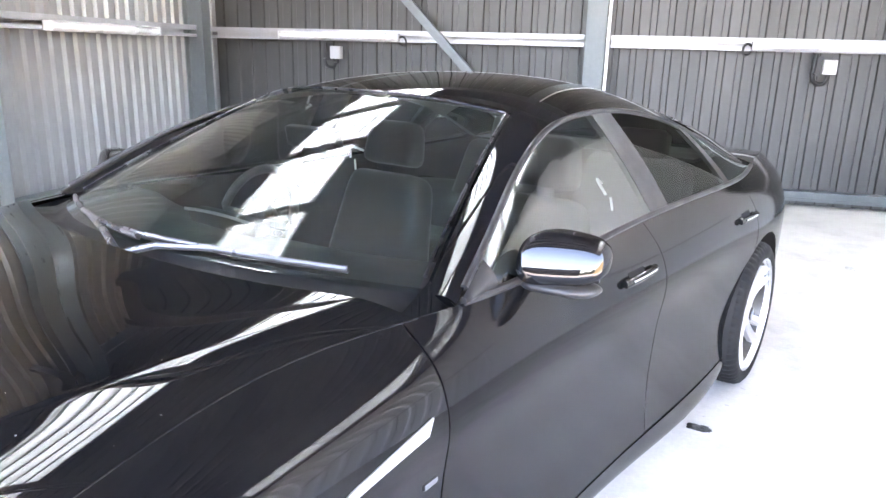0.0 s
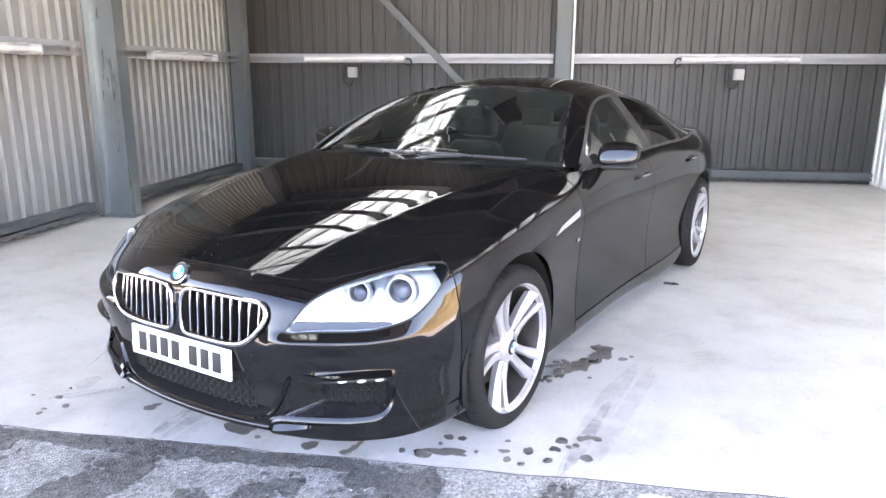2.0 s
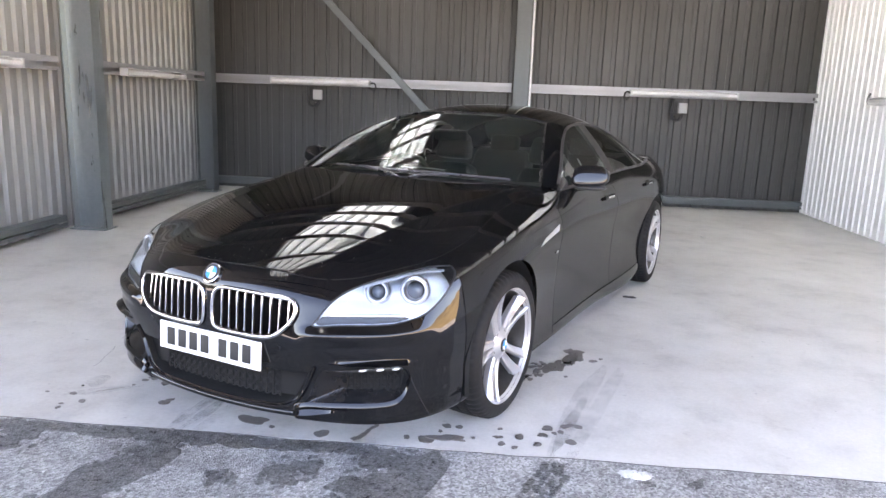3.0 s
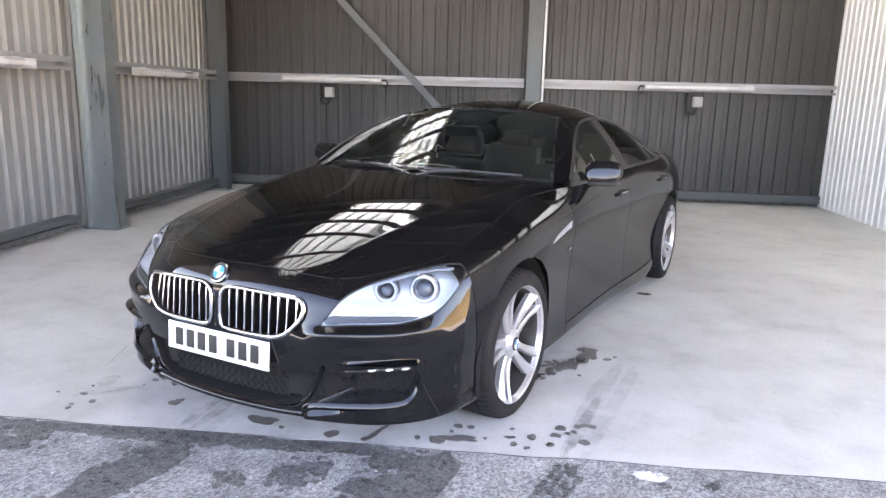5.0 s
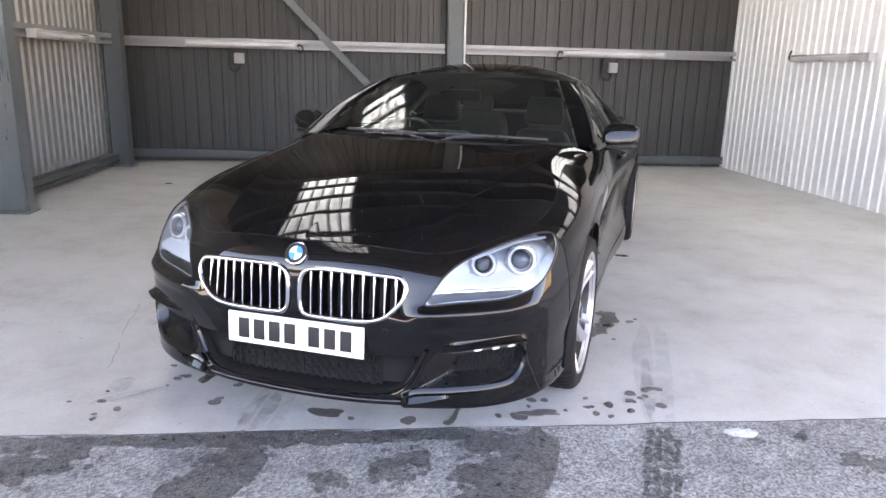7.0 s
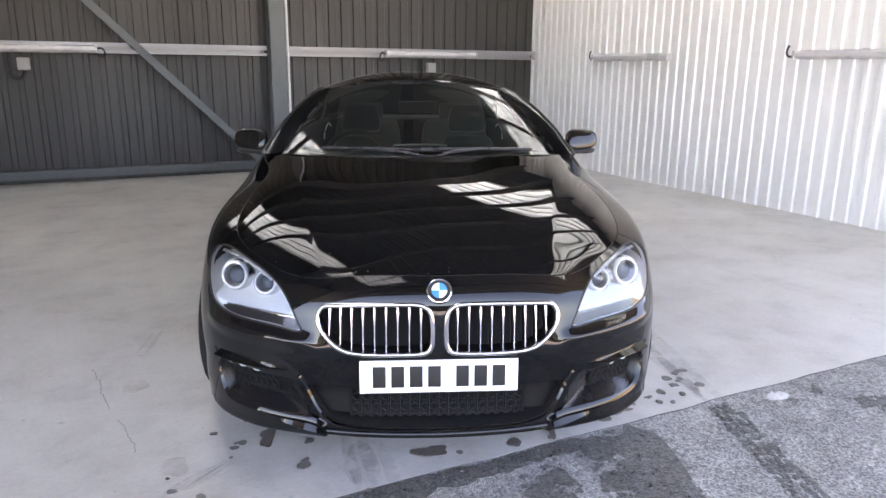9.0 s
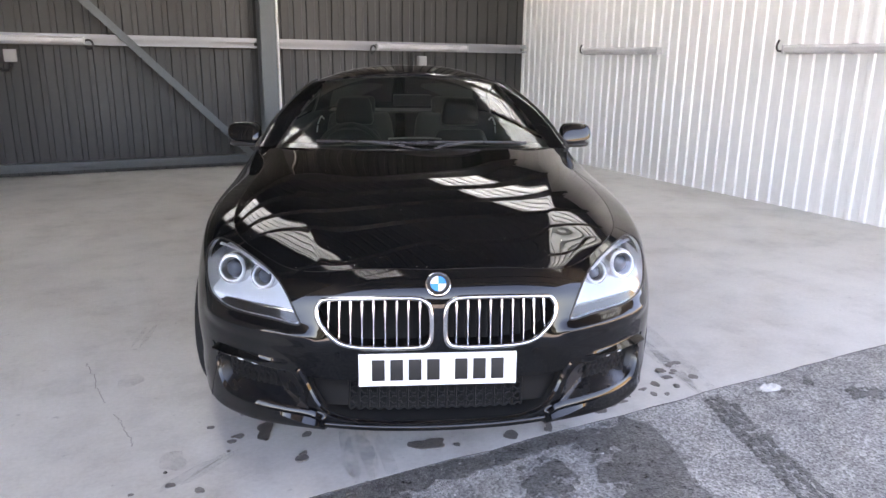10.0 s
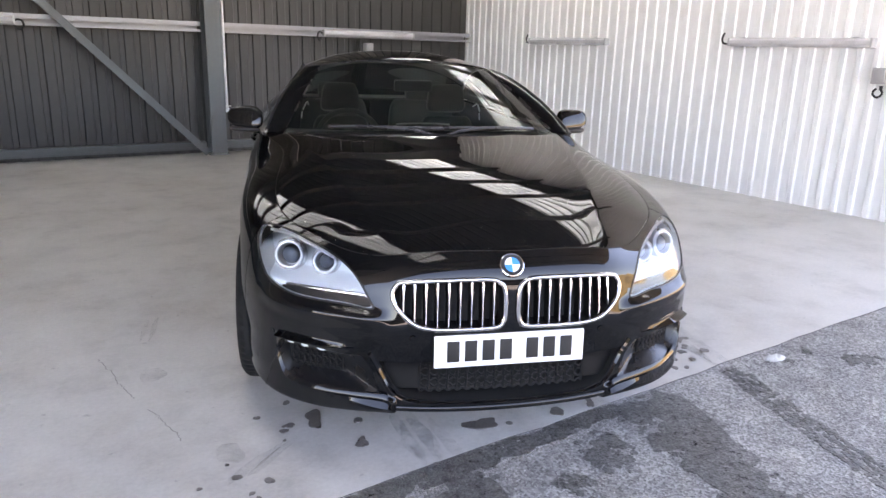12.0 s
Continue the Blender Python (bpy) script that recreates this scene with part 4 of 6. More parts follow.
def sharp_relief(s, z):
    """How far the bumper stands out of the plain shell: the ledge below the lamp, the lip over the fog lamp, the fin below it."""
    s = np.abs(s)
    zc, zl = np.interp(s, *LEDGE.T), np.interp(s, *LAMP_FOOT.T)
    up = np.clip((z - zc) / (zl - zc), 0, 1)
    d = .020 * np.where(z > zc, 1 - up, 1 - ease(zc - z, 0, .05)) * ease(s, .40, .50) * (1 - ease(s, .80, .97))
    zc = np.interp(s, *LIP.T)
    d += .012 * np.where(z > zc, 1 - np.clip((z - zc) / .012, 0, 1), 1 - .3 * np.clip((zc - z) / .015, 0, 1)) * ease(s, .50, .60) * (1 - ease(s, .815, .845)) * ease(z, .33, .41)
    zc = np.interp(s, *FIN.T)
    d += .015 * ease(s, .383, .394) * (1 - ease(s, .62, .82)) * (1 - ease(z - zc, .003, .011)) * (1 - .75 * np.clip((zc - z) / .085, 0, 1) ** .7)
    return d


def relieved(shape_sz):
    """The same piece of shell with the bumper's relief on it."""
    (v, f), sz = shape_sz
    me = mesh_of("tmp", v, f)
    n = np.array([x.normal for x in me.vertices])
    bpy.data.meshes.remove(me)
    return np.asarray(v) + n * bumper_relief(sz[:, 0], sz[:, 1])[:, None], f


def mirrored(shape):
    v, f = shape
    return np.asarray(v) * (-1, 1, 1), [tuple(reversed(q)) for q in f]


def thicken(ob, t=0.004):
    m = ob.modifiers.new("thickness", "SOLIDIFY")
    m.thickness, m.offset, m.use_rim = t, -1, False
    return ob


def both(name, shape, material, label="", thick=0.0, parent=car):
    """The same part on the left and the right."""
    out = []
    for sh in (shape, mirrored(shape)):
        ob = part(name, sh, material, parent, label)
        if thick:
            thicken(ob, thick)
        out.append(ob)
    return out


def curved(points, n=90):
    return closed_curve(points, n)


# outlines on the nose, by place along the outline and height
LAMP = curved([(.470, .5665), (.55, .570), (.65, .573), (.75, .576), (.81, .584), (.86, .594), (.93, .618), (1.01, .670), (1.065, .712), (1.10, .746), (1.075, .757), (.97, .751), (.78, .727), (.62, .695), (.53, .650), (.484, .596)], 130)
KIDNEY = curved([(.022, .56), (.027, .625), (.05, .652), (.10, .660), (.25, .658), (.358, .651), (.388, .642), (.403, .615), (.390, .574), (.350, .532), (.296, .504), (.20, .495), (.10, .495), (.045, .500), (.026, .520)], 90) + (0, .010)
INTAKE = curved([(0, .232), (.15, .234), (.27, .240), (.355, .260), (.398, .295), (.442, .372), (.432, .384), (.36, .380), (.2, .378), (0, .378), (-.2, .378), (-.36, .380), (-.432, .384), (-.442, .372), (-.398, .295), (-.355, .260), (-.27, .240), (-.15, .234)], 160)
FOG = curved([(.500, .392), (.53, .402), (.63, .414), (.75, .423), (.808, .416), (.832, .380), (.822, .325), (.805, .285), (.775, .267), (.70, .262), (.60, .259), (.50, .253), (.440, .250), (.446, .28), (.47, .34)], 110)
S_FRONT, S_REAR = s_of_y(0.0), s_of_y(2.968)
ARCH_F, ARCH_R = (S_FRONT, 0.340, 0.380), (S_REAR, 0.340, 0.378)
flip = lambda poly: np.asarray(poly) * (-1, 1)

# nose, wings, doors, quarters
G = 0.0025
S_WING = s_of_y(-0.40)
nose_holes = [LAMP, flip(LAMP), KIDNEY, flip(KIDNEY), INTAKE, FOG, flip(FOG)]
thicken(part("front_bumper", relieved(shell_panel(-S_WING + G, S_WING - G, 0, 10, 0.0075, nose_holes, nh=150, places=True)), PAINT, car, "glossy black front bumper with lower intakes"), 0.005)
S_DOOR, S_B, S_C, S_END = s_of_y(.665), s_of_y(1.80), s_of_y(2.80), float(_run[-1])
# Wings, doors and quarters take the copies with dimmed reflections.
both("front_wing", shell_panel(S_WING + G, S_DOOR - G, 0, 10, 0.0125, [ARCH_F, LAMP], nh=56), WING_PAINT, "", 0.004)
both_doors = both("front_door", shell_panel(S_DOOR + G, S_B - G, 2.0, 10, 0.025, nh=42), SIDE_PAINT, "", 0.004)
rear_doors = both("rear_door", shell_panel(S_B + G, S_C - G, 2.0, 10, 0.0125, [ARCH_R], nh=52), SIDE_PAINT, "", 0.004)
both("rear_quarter", shell_panel(S_C + G, S_END - 0.35, 0, 10, 0.0125, [ARCH_R], nh=52), SIDE_PAINT, "", 0.004)
both("side_sill", shell_panel(S_DOOR + G, S_C - G, 0, 1.92, 0.0125, [ARCH_R]), PAINT, "", 0.004)
thicken(part("rear_bumper", shell_panel(S_END - 0.345, S_END, 0, 10, 0.02), PAINT, car), 0.004)
thicken(part("rear_bumper", mirrored(shell_panel(S_END - 0.345, S_END, 0, 10, 0.02)), PAINT, car), 0.004)


def inset(shape, d):
    v, f = shape
    me = mesh_of("tmp", v, f)
    n = np.array([x.normal for x in me.vertices])
    bpy.data.meshes.remove(me)
    return np.asarray(v) - n * d, f


both("inner_panel", inset(shell_panel(S_WING - 0.05, S_END - 0.05, 0.3, 9.9, 0.03, [(S_FRONT, .335, .40), (S_REAR, .335, .40)], nh=30), 0.016), DARK)

# bonnet
A, B = np.linspace(-1, 1, 241), np.linspace(0, 1, 121)


def sheet(fn, a, b, shrink=0.0):
    p = fn(a, b)
    return p.reshape(-1, 3), outward(p.reshape(-1, 3), grid_faces(len(a), len(b)), np.array([0, 1.5, 0.3]))


hood = thicken(part("bonnet", sheet(creased, A * 0.9975, 0.002 + B * 0.996), PAINT, car, "glossy black bonnet with dust and water specks"), 0.005)
for sgn in (1, -1):
    edge = bonnet(np.array([sgn * 1.0]), np.linspace(0.01, 1, 60))[0]
    part("bonnet_gap", rod(edge + (sgn * .001, 0, -.0012), .0013, 6), DARK, car)
lead = bonnet(np.linspace(-.99, .99, 80), np.array([0.0]))[:, 0]
part("bonnet_gap", rod(lead + (0, -.001, -.0012), .0013, 6), DARK, car)
v, f = sheet(bonnet, np.linspace(-1, 1, 21), np.linspace(0, 1, 21))
part("engine_cover", (v - (0, 0, 0.03), f), DARK, car)

# windscreen, roof, rear window, pillars
part("windscreen", sheet(windscreen, np.linspace(-1, 1, 41) * 0.985, np.linspace(0.0, 0.985, 41)), GLASS, car, "clear windscreen mirroring the roof lights")
thicken(part("roof", sheet(roof, np.linspace(-1, 1, 61), np.linspace(0.008, 0.99, 61)), PAINT, car), 0.006)
v, f = sheet(roof, np.linspace(-1, 1, 21) * 0.98, np.linspace(0.01, 0.98, 21))
part("headlining", (v - (0, 0, 0.014), f), HEADLINING, car)
part("rear_window", sheet(rear_window, np.linspace(-1, 1, 31), np.linspace(0.01, 1, 31)), REAR_GLASS, car)


rim = np.concatenate([windscreen(np.array([-.99]), np.linspace(.06, .985, 40))[0], windscreen(np.linspace(-.97, .97, 60), np.array([.987]))[:, 0], windscreen(np.array([.99]), np.linspace(.985, .06, 40))[0]])
part("windscreen_trim", rod(rim + (0, -.003, .005), .0045, 8), SATIN, car, "thin glossy strip round the windscreen")


def pillar(screen_edge, k0, k1, n=40, m=21, bulge=0.009):
    """A pillar's skin between a window's side edge and the edge of the side windows."""
    a = screen_edge
    b = window_edge(np.linspace(k0, k1, n))
    t = np.linspace(0, 1, m)
    p = a[:, None] * (1 - t[None, :, None]) + b[:, None] * t[None, :, None]
    p[..., 0] += bulge * np.sin(np.pi * t)
    p[..., 2] += bulge * np.sin(np.pi * t)
    return p.reshape(-1, 3), outward(p.reshape(-1, 3), grid_faces(n, m), np.array([0, 1.5, 0.3]))


edge = windscreen(np.array([1.0]), np.linspace(0, 1, 40))[0]
both("windscreen_pillar", pillar(edge, 0.0, TOP_K), PAINT, "", 0.006)
edge = rear_window(np.array([1.0]), np.linspace(0, 1, 40))[0]
both("rear_pillar", pillar(edge, TAIL_K, 10.0), PAINT, "", 0.006)


def trunk(a, b):
    a, b = np.asarray(a).ravel(), np.asarray(b).ravel()
    out = np.empty((len(a), len(b), 3))
    foot = rear_window(a, np.array([1.0]))[:, 0]
    for j, v in enumerate(b):
        s = s_of_y(3.26) + (S_END - 0.36 - s_of_y(3.26)) * v
        e = shell(np.array(s), np.array(10.0))
        row = across(a, 3.52 + (4.05 - 3.52) * v, 1.045 + (.955 - 1.045) * v, e, 2.4)
        out[:, j] = row
    return out


thicken(part("boot_lid", sheet(trunk, np.linspace(-1, 1, 41), np.linspace(0, 1, 25)), PAINT, car), 0.004)


# side windows, from the belt to the window edge
def side_window(k0, k1, n=40, m=20, low=0.0, high=1.0, out_by=0.012, lean0=0.0, lean1=0.0):
    ks = np.linspace(k0, k1, n)
    t = np.linspace(low, high, m)
    p = np.empty((n, m, 3))
    for i, k in enumerate(ks):
        w = i / (n - 1)
        lean = lean0 * (1 - w) + lean1 * w
        for j, u in enumerate(t):
            top = window_edge(k + lean * (u - 0.5))
            belt = shell(np.array(s_of_y(float(np.clip(top[1], .80, 3.24)))), np.array(10.0))
            q = belt * (1 - u) + top * u
            q[0] += out_by * math.sin(math.pi * u)
            p[i, j] = q
    return p.reshape(-1, 3), outward(p.reshape(-1, 3), grid_faces(n, m), np.array([0, 1.5, 0.8]))


for side in (1, -1):
    fix = (lambda sh: sh) if side > 0 else mirrored
    d, r = (both_doors[0], rear_doors[0]) if side > 0 else (both_doors[1], rear_doors[1])
    part("window", fix(side_window(0.55, 4.75, low=0.03, high=0.975, lean0=0.0, lean1=-0.15)), SIDE_GLASS, d, "greenish side window")
    part("window", fix(side_window(5.20, 7.25, low=0.03, high=0.965, lean0=-0.15, lean1=-0.15)), DOOR_GLASS, r, "darkened side window with almost no reflection")
    part("quarter_window", fix(side_window(7.42, 9.3, low=0.04, high=0.95, lean0=-0.15)), SIDE_GLASS, car)
    thicken(part("centre_pillar", fix(side_window(4.73, 5.22, 8, low=0.0, high=1.0, lean0=-0.15, lean1=-0.15, out_by=0.014)), PLASTIC, d), 0.02)
    thicken(part("rear_window_post", fix(side_window(7.23, 7.44, 6, low=0.0, high=1.0, lean0=-0.15, lean1=-0.15, out_by=0.013)), PLASTIC, r), 0.015)
    top = window_edge(np.linspace(0.2, 9.8, 120)) * (side, 1, 1)
    part("window_trim", rod(top, 0.009, 8), PLASTIC, car)
    belt = np.array([shell(np.array(s_of_y(y)), np.array(10.0)) for y in np.linspace(.82, 3.2, 70)]) * (side, 1, 1)
    part("belt_trim", rod(belt + (0, 0, 0.004), 0.010, 8), PLASTIC, car)


# wheels
def wheel_parts(parent):
    R = 0.335
    v, f = lathe([(.252, -.105), (.262, -.118), (.285, -.122), (.305, -.120), (.322, -.108), (.331, -.092), (.334, -.062), (.334, -.056), (.327, -.054), (.327, -.046), (.335, -.044), (.335, -.005), (.328, -.004), (.328, .004), (.335, .005), (.335, .044), (.327, .046), (.327, .054), (.334, .056), (.334, .062), (.331, .092), (.322, .108), (.305, .120), (.285, .122), (.262, .118), (.252, .105), (.240, .0), (.252, -.105)], 180)
    v = np.array(v)
    k, rad = np.arange(len(v)) % 180, np.hypot(v[:, 1], v[:, 2])
    cut = (k % 3 == 0) & (rad > .32) & (np.abs(v[:, 0]) > .04)
    v[cut, 1:] *= .985
    part("tyre", (v, f), RUBBER, parent, "black road tyre")
    rim = part("rim", lathe([(.258, .109), (.261, .114), (.258, .119), (.250, .117), (.243, .106), (.237, .092), (.245, .088), (.258, .109)], 96), SILVER, parent, "silver alloy rim with five double spokes")
    # Barrel gets dark steel, painting in the shade behind the spokes.
    part("barrel", lathe([(.2375, .092), (.226, .03), (.222, -.06), (.235, -.10), (.245, -.105), (.245, .06), (.2465, .09)], 96), DISC_STEEL, rim, "inner barrel, coloured dark as shade between the spokes")
    rim.scale = (1, 1.04, 1.04)
    spoke = spoke_mesh()
    for k in range(5):
        for side in (-1, 1):
            ob = part("spoke", spoke[side], SILVER, rim)
            ob.matrix_basis = Matrix.Rotation(2 * math.pi * k / 5 + 0.31, 4, "X")
    hub = part("hub", lathe([(0.0, .094), (.030, .094), (.036, .090), (.056, .084), (.070, .074), (.074, .05), (.07, .0), (0.0, .0)], 48), SILVER, rim)
    part("centre_cap", lathe([(0.0, .100), (.026, .0995), (.030, .095), (.030, .08)], 32), PLASTIC, rim)
    for q in range(4):
        v = [(0.1015, 0, 0)] + [(0.1010, .021 * math.cos(a), .021 * math.sin(a)) for a in np.linspace(q * math.pi / 2, (q + 1) * math.pi / 2, 9)]
        part("cap_quarter", (v, [(0, i, i + 1) for i in range(1, 9)]), BLUE_ENAMEL if q % 2 else WHITE_ENAMEL, rim)
    for k in range(5):
        a = 2 * math.pi * k / 5 + 0.31 + math.pi / 5
        bolt = part("wheel_bolt", lathe([(0, .080), (.010, .080), (.011, .069), (.011, .05)], 8), DISC_STEEL, rim)
        bolt.location = (0, .056 * math.cos(a), .056 * math.sin(a))
    part("brake_disc", lathe([(.06, -.02), (.172, -.02), (.174, -.012), (.172, -.004), (.06, -.004), (.06, -.02)], 64), DISC_STEEL, parent)
    cal = bmesh.new()
    box(cal, (-.045, -.19, -.075), (.02, -.115, .075), .012)
    part("brake_caliper", cal, PLASTIC, parent)


def spoke_mesh():
    out = {}
    for side in (-1, 1):
        rs = np.linspace(.045, .246, 22)
        verts, faces = [], []
        for r in rs:
            u = (r - .045) / .201
            mid = side * (.0165 + .030 * u**1.3)
            wid = .0150 + .004 * (1 - u) ** 2 + .010 * u**2.5
            face = .080 + .027 * u**1.6 - .007 * math.sin(math.pi * u)
            deep = .034
            low = -side * .006 * u
            ring = [(-wid, face - deep), (-wid * .96, face - .008 - low), (-wid * .6, face - low), (wid * .6, face + low), (wid * .96, face - .008 + low), (wid, face - deep)]
            verts += [(x, mid + y, r) for y, x in ring]
        for i in range(len(rs) - 1):
            for k in range(6):
                a, b = i * 6 + k, i * 6 + (k + 1) % 6
                faces.append((a, b, b + 6, a + 6))
        faces += [tuple(range(5, -1, -1)), tuple(range(len(verts) - 6, len(verts)))]
        out[side] = mesh_of("spoke", verts, faces, True, 30)
        out[side].materials.append(SILVER)
    return out


for x, y, turn in ((.796, 0, -2.5), (.874, 2.968, 0), (-.796, 0, 177.5), (-.874, 2.968, 180)):
    w = new("wheel")
    w.empty_display_size = 0.1
    w.parent = car
    w.matrix_basis = pose(x, y, .335, 0, 0, turn)
    wheel_parts(w)
    liner = lathe([(.05, -.36), (.40, -.36), (.402, -.10), (.388, .09), (.386, .100)], 64)
    up = np.asarray(liner[0])
    liner = up, [q for q in liner[1] if up[list(q), 2].mean() > -.10]
    part("wheel_arch_liner", (np.asarray(liner[0]) * (1 if x > 0 else -1, 1, 1) + (x, y, .335), liner[1]), DARK, car)


# nose details
def blade(points, normals, width, drop, lift=0.0):
    """A bevelled edge along points: a narrow face that leans back and up, and an underside; its ends taper."""
    t = np.linspace(0, 1, len(points))[:, None]
    w = width * np.minimum(1, np.minimum(t, 1 - t) * 9 + .25)
    up = np.array([0, 0, 1.0])
    p = points + normals * (.002 + lift)
    rows = [p - normals * (w * .32) + up * (w * .95), p + normals * .0045 + up * (w * .12), p + normals * .0045 - up * (w * .10), p - normals * .004 - up * (drop * w)]
    v = np.concatenate(rows)
    n = len(points)
    f = [(i + k * n, i + 1 + k * n, i + 1 + (k + 1) % 4 * n, i + (k + 1) % 4 * n) for k in range(4) for i in range(n - 1)]
    f += [(0, n, 2 * n, 3 * n), (n - 1, 4 * n - 1, 3 * n - 1, 2 * n - 1)]
    return v, outward(v, f, v.mean(0) + (0, .2, 0))


def ledge(points, normals, width, rise):
    """A step that stands out along points: a top face that slopes down and out (width and rise have one value a point), and a plain underside."""
    up = np.array([0, 0, 1.0])
    w = np.asarray(width)[:, None]
    r = np.asarray(rise)[:, None]
    tip = points + normals * (w * .8)
    rows = [points - normals * (w * .35) + up * (w * r), tip + up * .001, tip - up * .0015, points - normals * .006 - up * .006]
    v, n = np.concatenate(rows), len(points)
    f = [(i + k * n, i + 1 + k * n, i + 1 + (k + 1) % 4 * n, i + (k + 1) % 4 * n) for k in range(4) for i in range(n - 1)]
    f += [(0, n, 2 * n, 3 * n), (n - 1, 4 * n - 1, 3 * n - 1, 2 * n - 1)]
    return v, outward(v, f, v.mean(0) + (0, .2, -.05))


def on_shell(poly, out_by=0.0):
    poly = np.asarray(poly)
    p, n = shell_normal(poly[:, 0], poly[:, 1])
    return p + n * (out_by + bumper_relief(poly[:, 0], poly[:, 1])[:, None]), n


def ring_wall(poly, depth, out_by=0.0):
    """The wall of a recess, going in from an outline, with its bottom."""
    p, n = on_shell(poly, out_by)
    k = len(p)
    q = p + (0, depth, 0)
    verts = np.r_[p, q, [q.mean(0)]]
    faces = [(i, (i + 1) % k, k + (i + 1) % k, k + i) for i in range(k)] + [(k + i, k + (i + 1) % k, 2 * k) for i in range(k)]
    return verts, faces


for sgn in (1, -1):
    K = KIDNEY if sgn > 0 else flip(KIDNEY)
    g = new("kidney_grille")
    g.empty_display_size = 0.05
    g.parent = car
    tagged(g, "chrome kidney grille with upright slats")
    p, n = on_shell(K, 0.004)
    proud = np.array([0, -.014, 0]) * ((np.abs(K[:, :1]) / .41) ** 2)
    p = p + proud
    part("frame", rod(p, 0.0078, 10, True, 0.9, n), CHROME, g, "bright chrome surround")
    v, f = ring_wall(K, 0.075)
    v[: len(p)] += proud
    part("recess", (v, f), DARK, g)
    for i in range(9):
        s = .060 + .0378 * i
        zs = np.linspace(.50, .676, 60)
        ins = poly_distance(np.stack([np.full(60, s), zs], -1), KIDNEY) < 0.004
        z0, z1 = zs[ins].min() - 0.002, zs[ins].max() + 0.002
        zz = np.linspace(z0, z1, 12)
        q = shell_at(np.full(12, s * sgn), zz)
        verts, faces = [], []
        for j, pt in enumerate(q):
            w = 0.0024 + 0.0028 * np.clip((zz[j] - .595) / .04, 0, 1) * np.clip((.672 - zz[j]) / .02, 0.35, 1)
            verts += [pt + (-w, .010, 0), pt + (-w * .7, .004, 0), pt + (w * .7, .004, 0), pt + (w, .010, 0), pt + (w * .6, .055, 0), pt + (-w * .6, .055, 0)]
        for j in range(11):
            for k in range(6):
                a, b = j * 6 + k, j * 6 + (k + 1) % 6
                faces.append((a, b, b + 6, a + 6))
        slat = part("slat", (verts, faces), SLAT, g)
        slat.data.materials.append(MESH_BLACK)
        for q in slat.data.polygons:
            q.material_index = 0 if q.index % 6 < 3 else 1

# headlamps
for sgn in (1, -1):
    fix = (lambda sh: sh) if sgn > 0 else mirrored
    h = new("headlamp")
    h.empty_display_size = 0.05
    h.parent = car
    tagged(h, "clear headlamp with two projector rings")
    part("lens", fix(shell_panel(.44, 1.14, 6.5, 10, 0.0065, inside=LAMP, nh=75)), LENS, h, "clear lens").visible_shadow = False
    (v, f), sz = shell_panel(.44, 1.14, 6.5, 10, 0.0065, inside=LAMP, nh=75, places=True)
    inward = np.array([-.45, .85, -.05])
    deep = .014 + .095 * ease(sz[:, 1], .607, .645)
    part("reflector", fix((np.asarray(v) + inward * deep[:, None], f)), LAMP_SILVER, h, "silver reflector housing")
    p, nn = on_shell(LAMP, 0.0)
    k = len(p)
    q = p + inward * (.016 + .095 * ease(LAMP[:, 1], .607, .645))[:, None]
    part("housing", fix((np.r_[p, q], [(i, (i + 1) % k, k + (i + 1) % k, k + i) for i in range(k)])), LAMP_SILVER, h)
    part("seal", fix(rod(p, 0.0035, 6, True)), PLASTIC, h)
    bezel = curved([(.479, .571), (.55, .574), (.65, .577), (.75, .580), (.81, .587), (.838, .595), (.80, .601), (.70, .603), (.58, .603), (.50, .600)], 60)
    v, f = shell_panel(.44, .90, 6.5, 8.6, 0.008, inside=bezel, nh=40)
    part("bezel", fix((np.asarray(v) + inward * .006, f)), MESH_BLACK, h, "black lower bezel")
    for (x, y, z), r in (((.596, -.604, .672), .041), ((.717, -.531, .680), .049)):
        m = Matrix.Translation((x, y, z)) @ Vector((.30, -.92, .20)).to_track_quat("X", "Z").to_matrix().to_4x4()
        def put(sh):
            vv = [tuple(m @ Vector(a)) for a in sh[0]]
            return fix((np.array(vv), sh[1]))
        part("light_ring", put(lathe([(r - .0085, -.012), (r - .008, .003), (r - .006, .006), (r - .002, .006), (r, .002), (r + .001, -.03), (r - .008, -.03)], 48)), RING, h, "pale light ring")
        part("shroud", put(lathe([(r - .008, .0), (r - .010, -.012), (r - .012, -.03), (.0, -.034)], 40)), SILVER, h)
        part("outer_rim", put(lathe([(r + .001, -.004), (r + .006, -.001), (r + .009, -.008), (r + .010, -.03)], 48)), CHROME, h)
        part("projector", put(lathe([(0.0, .002), (r * .28, .000), (r * .5, -.006), (r * .64, -.014), (r * .70, -.026)], 40)), PROJECTOR, h, "dark projector lens")
    low = [(.50, .606), (.60, .6075), (.75, .608), (.82, .605)]
    pts = spline(np.arange(4), low, np.linspace(0, 3, 40))
    pp, nn = shell_normal(pts[:, 0], pts[:, 1])
    part("lower_strip", fix(rod(pp - nn * .006, 0.005, 8, False, 0.6, nn)), CHROME, h)
    brow = spline(np.arange(5), [(.66, .702), (.75, .718), (.90, .740), (1.00, .747), (1.06, .748)], np.linspace(0, 4, 50))
    pp, nn = shell_normal(brow[:, 0], brow[:, 1])
    part("brow", fix(rod(pp - nn * .007, 0.0065, 8, False, 0.7, nn)), RING, h)

# lower intakes
part("intake_recess", ring_wall(INTAKE, 0.09), DARK, car)


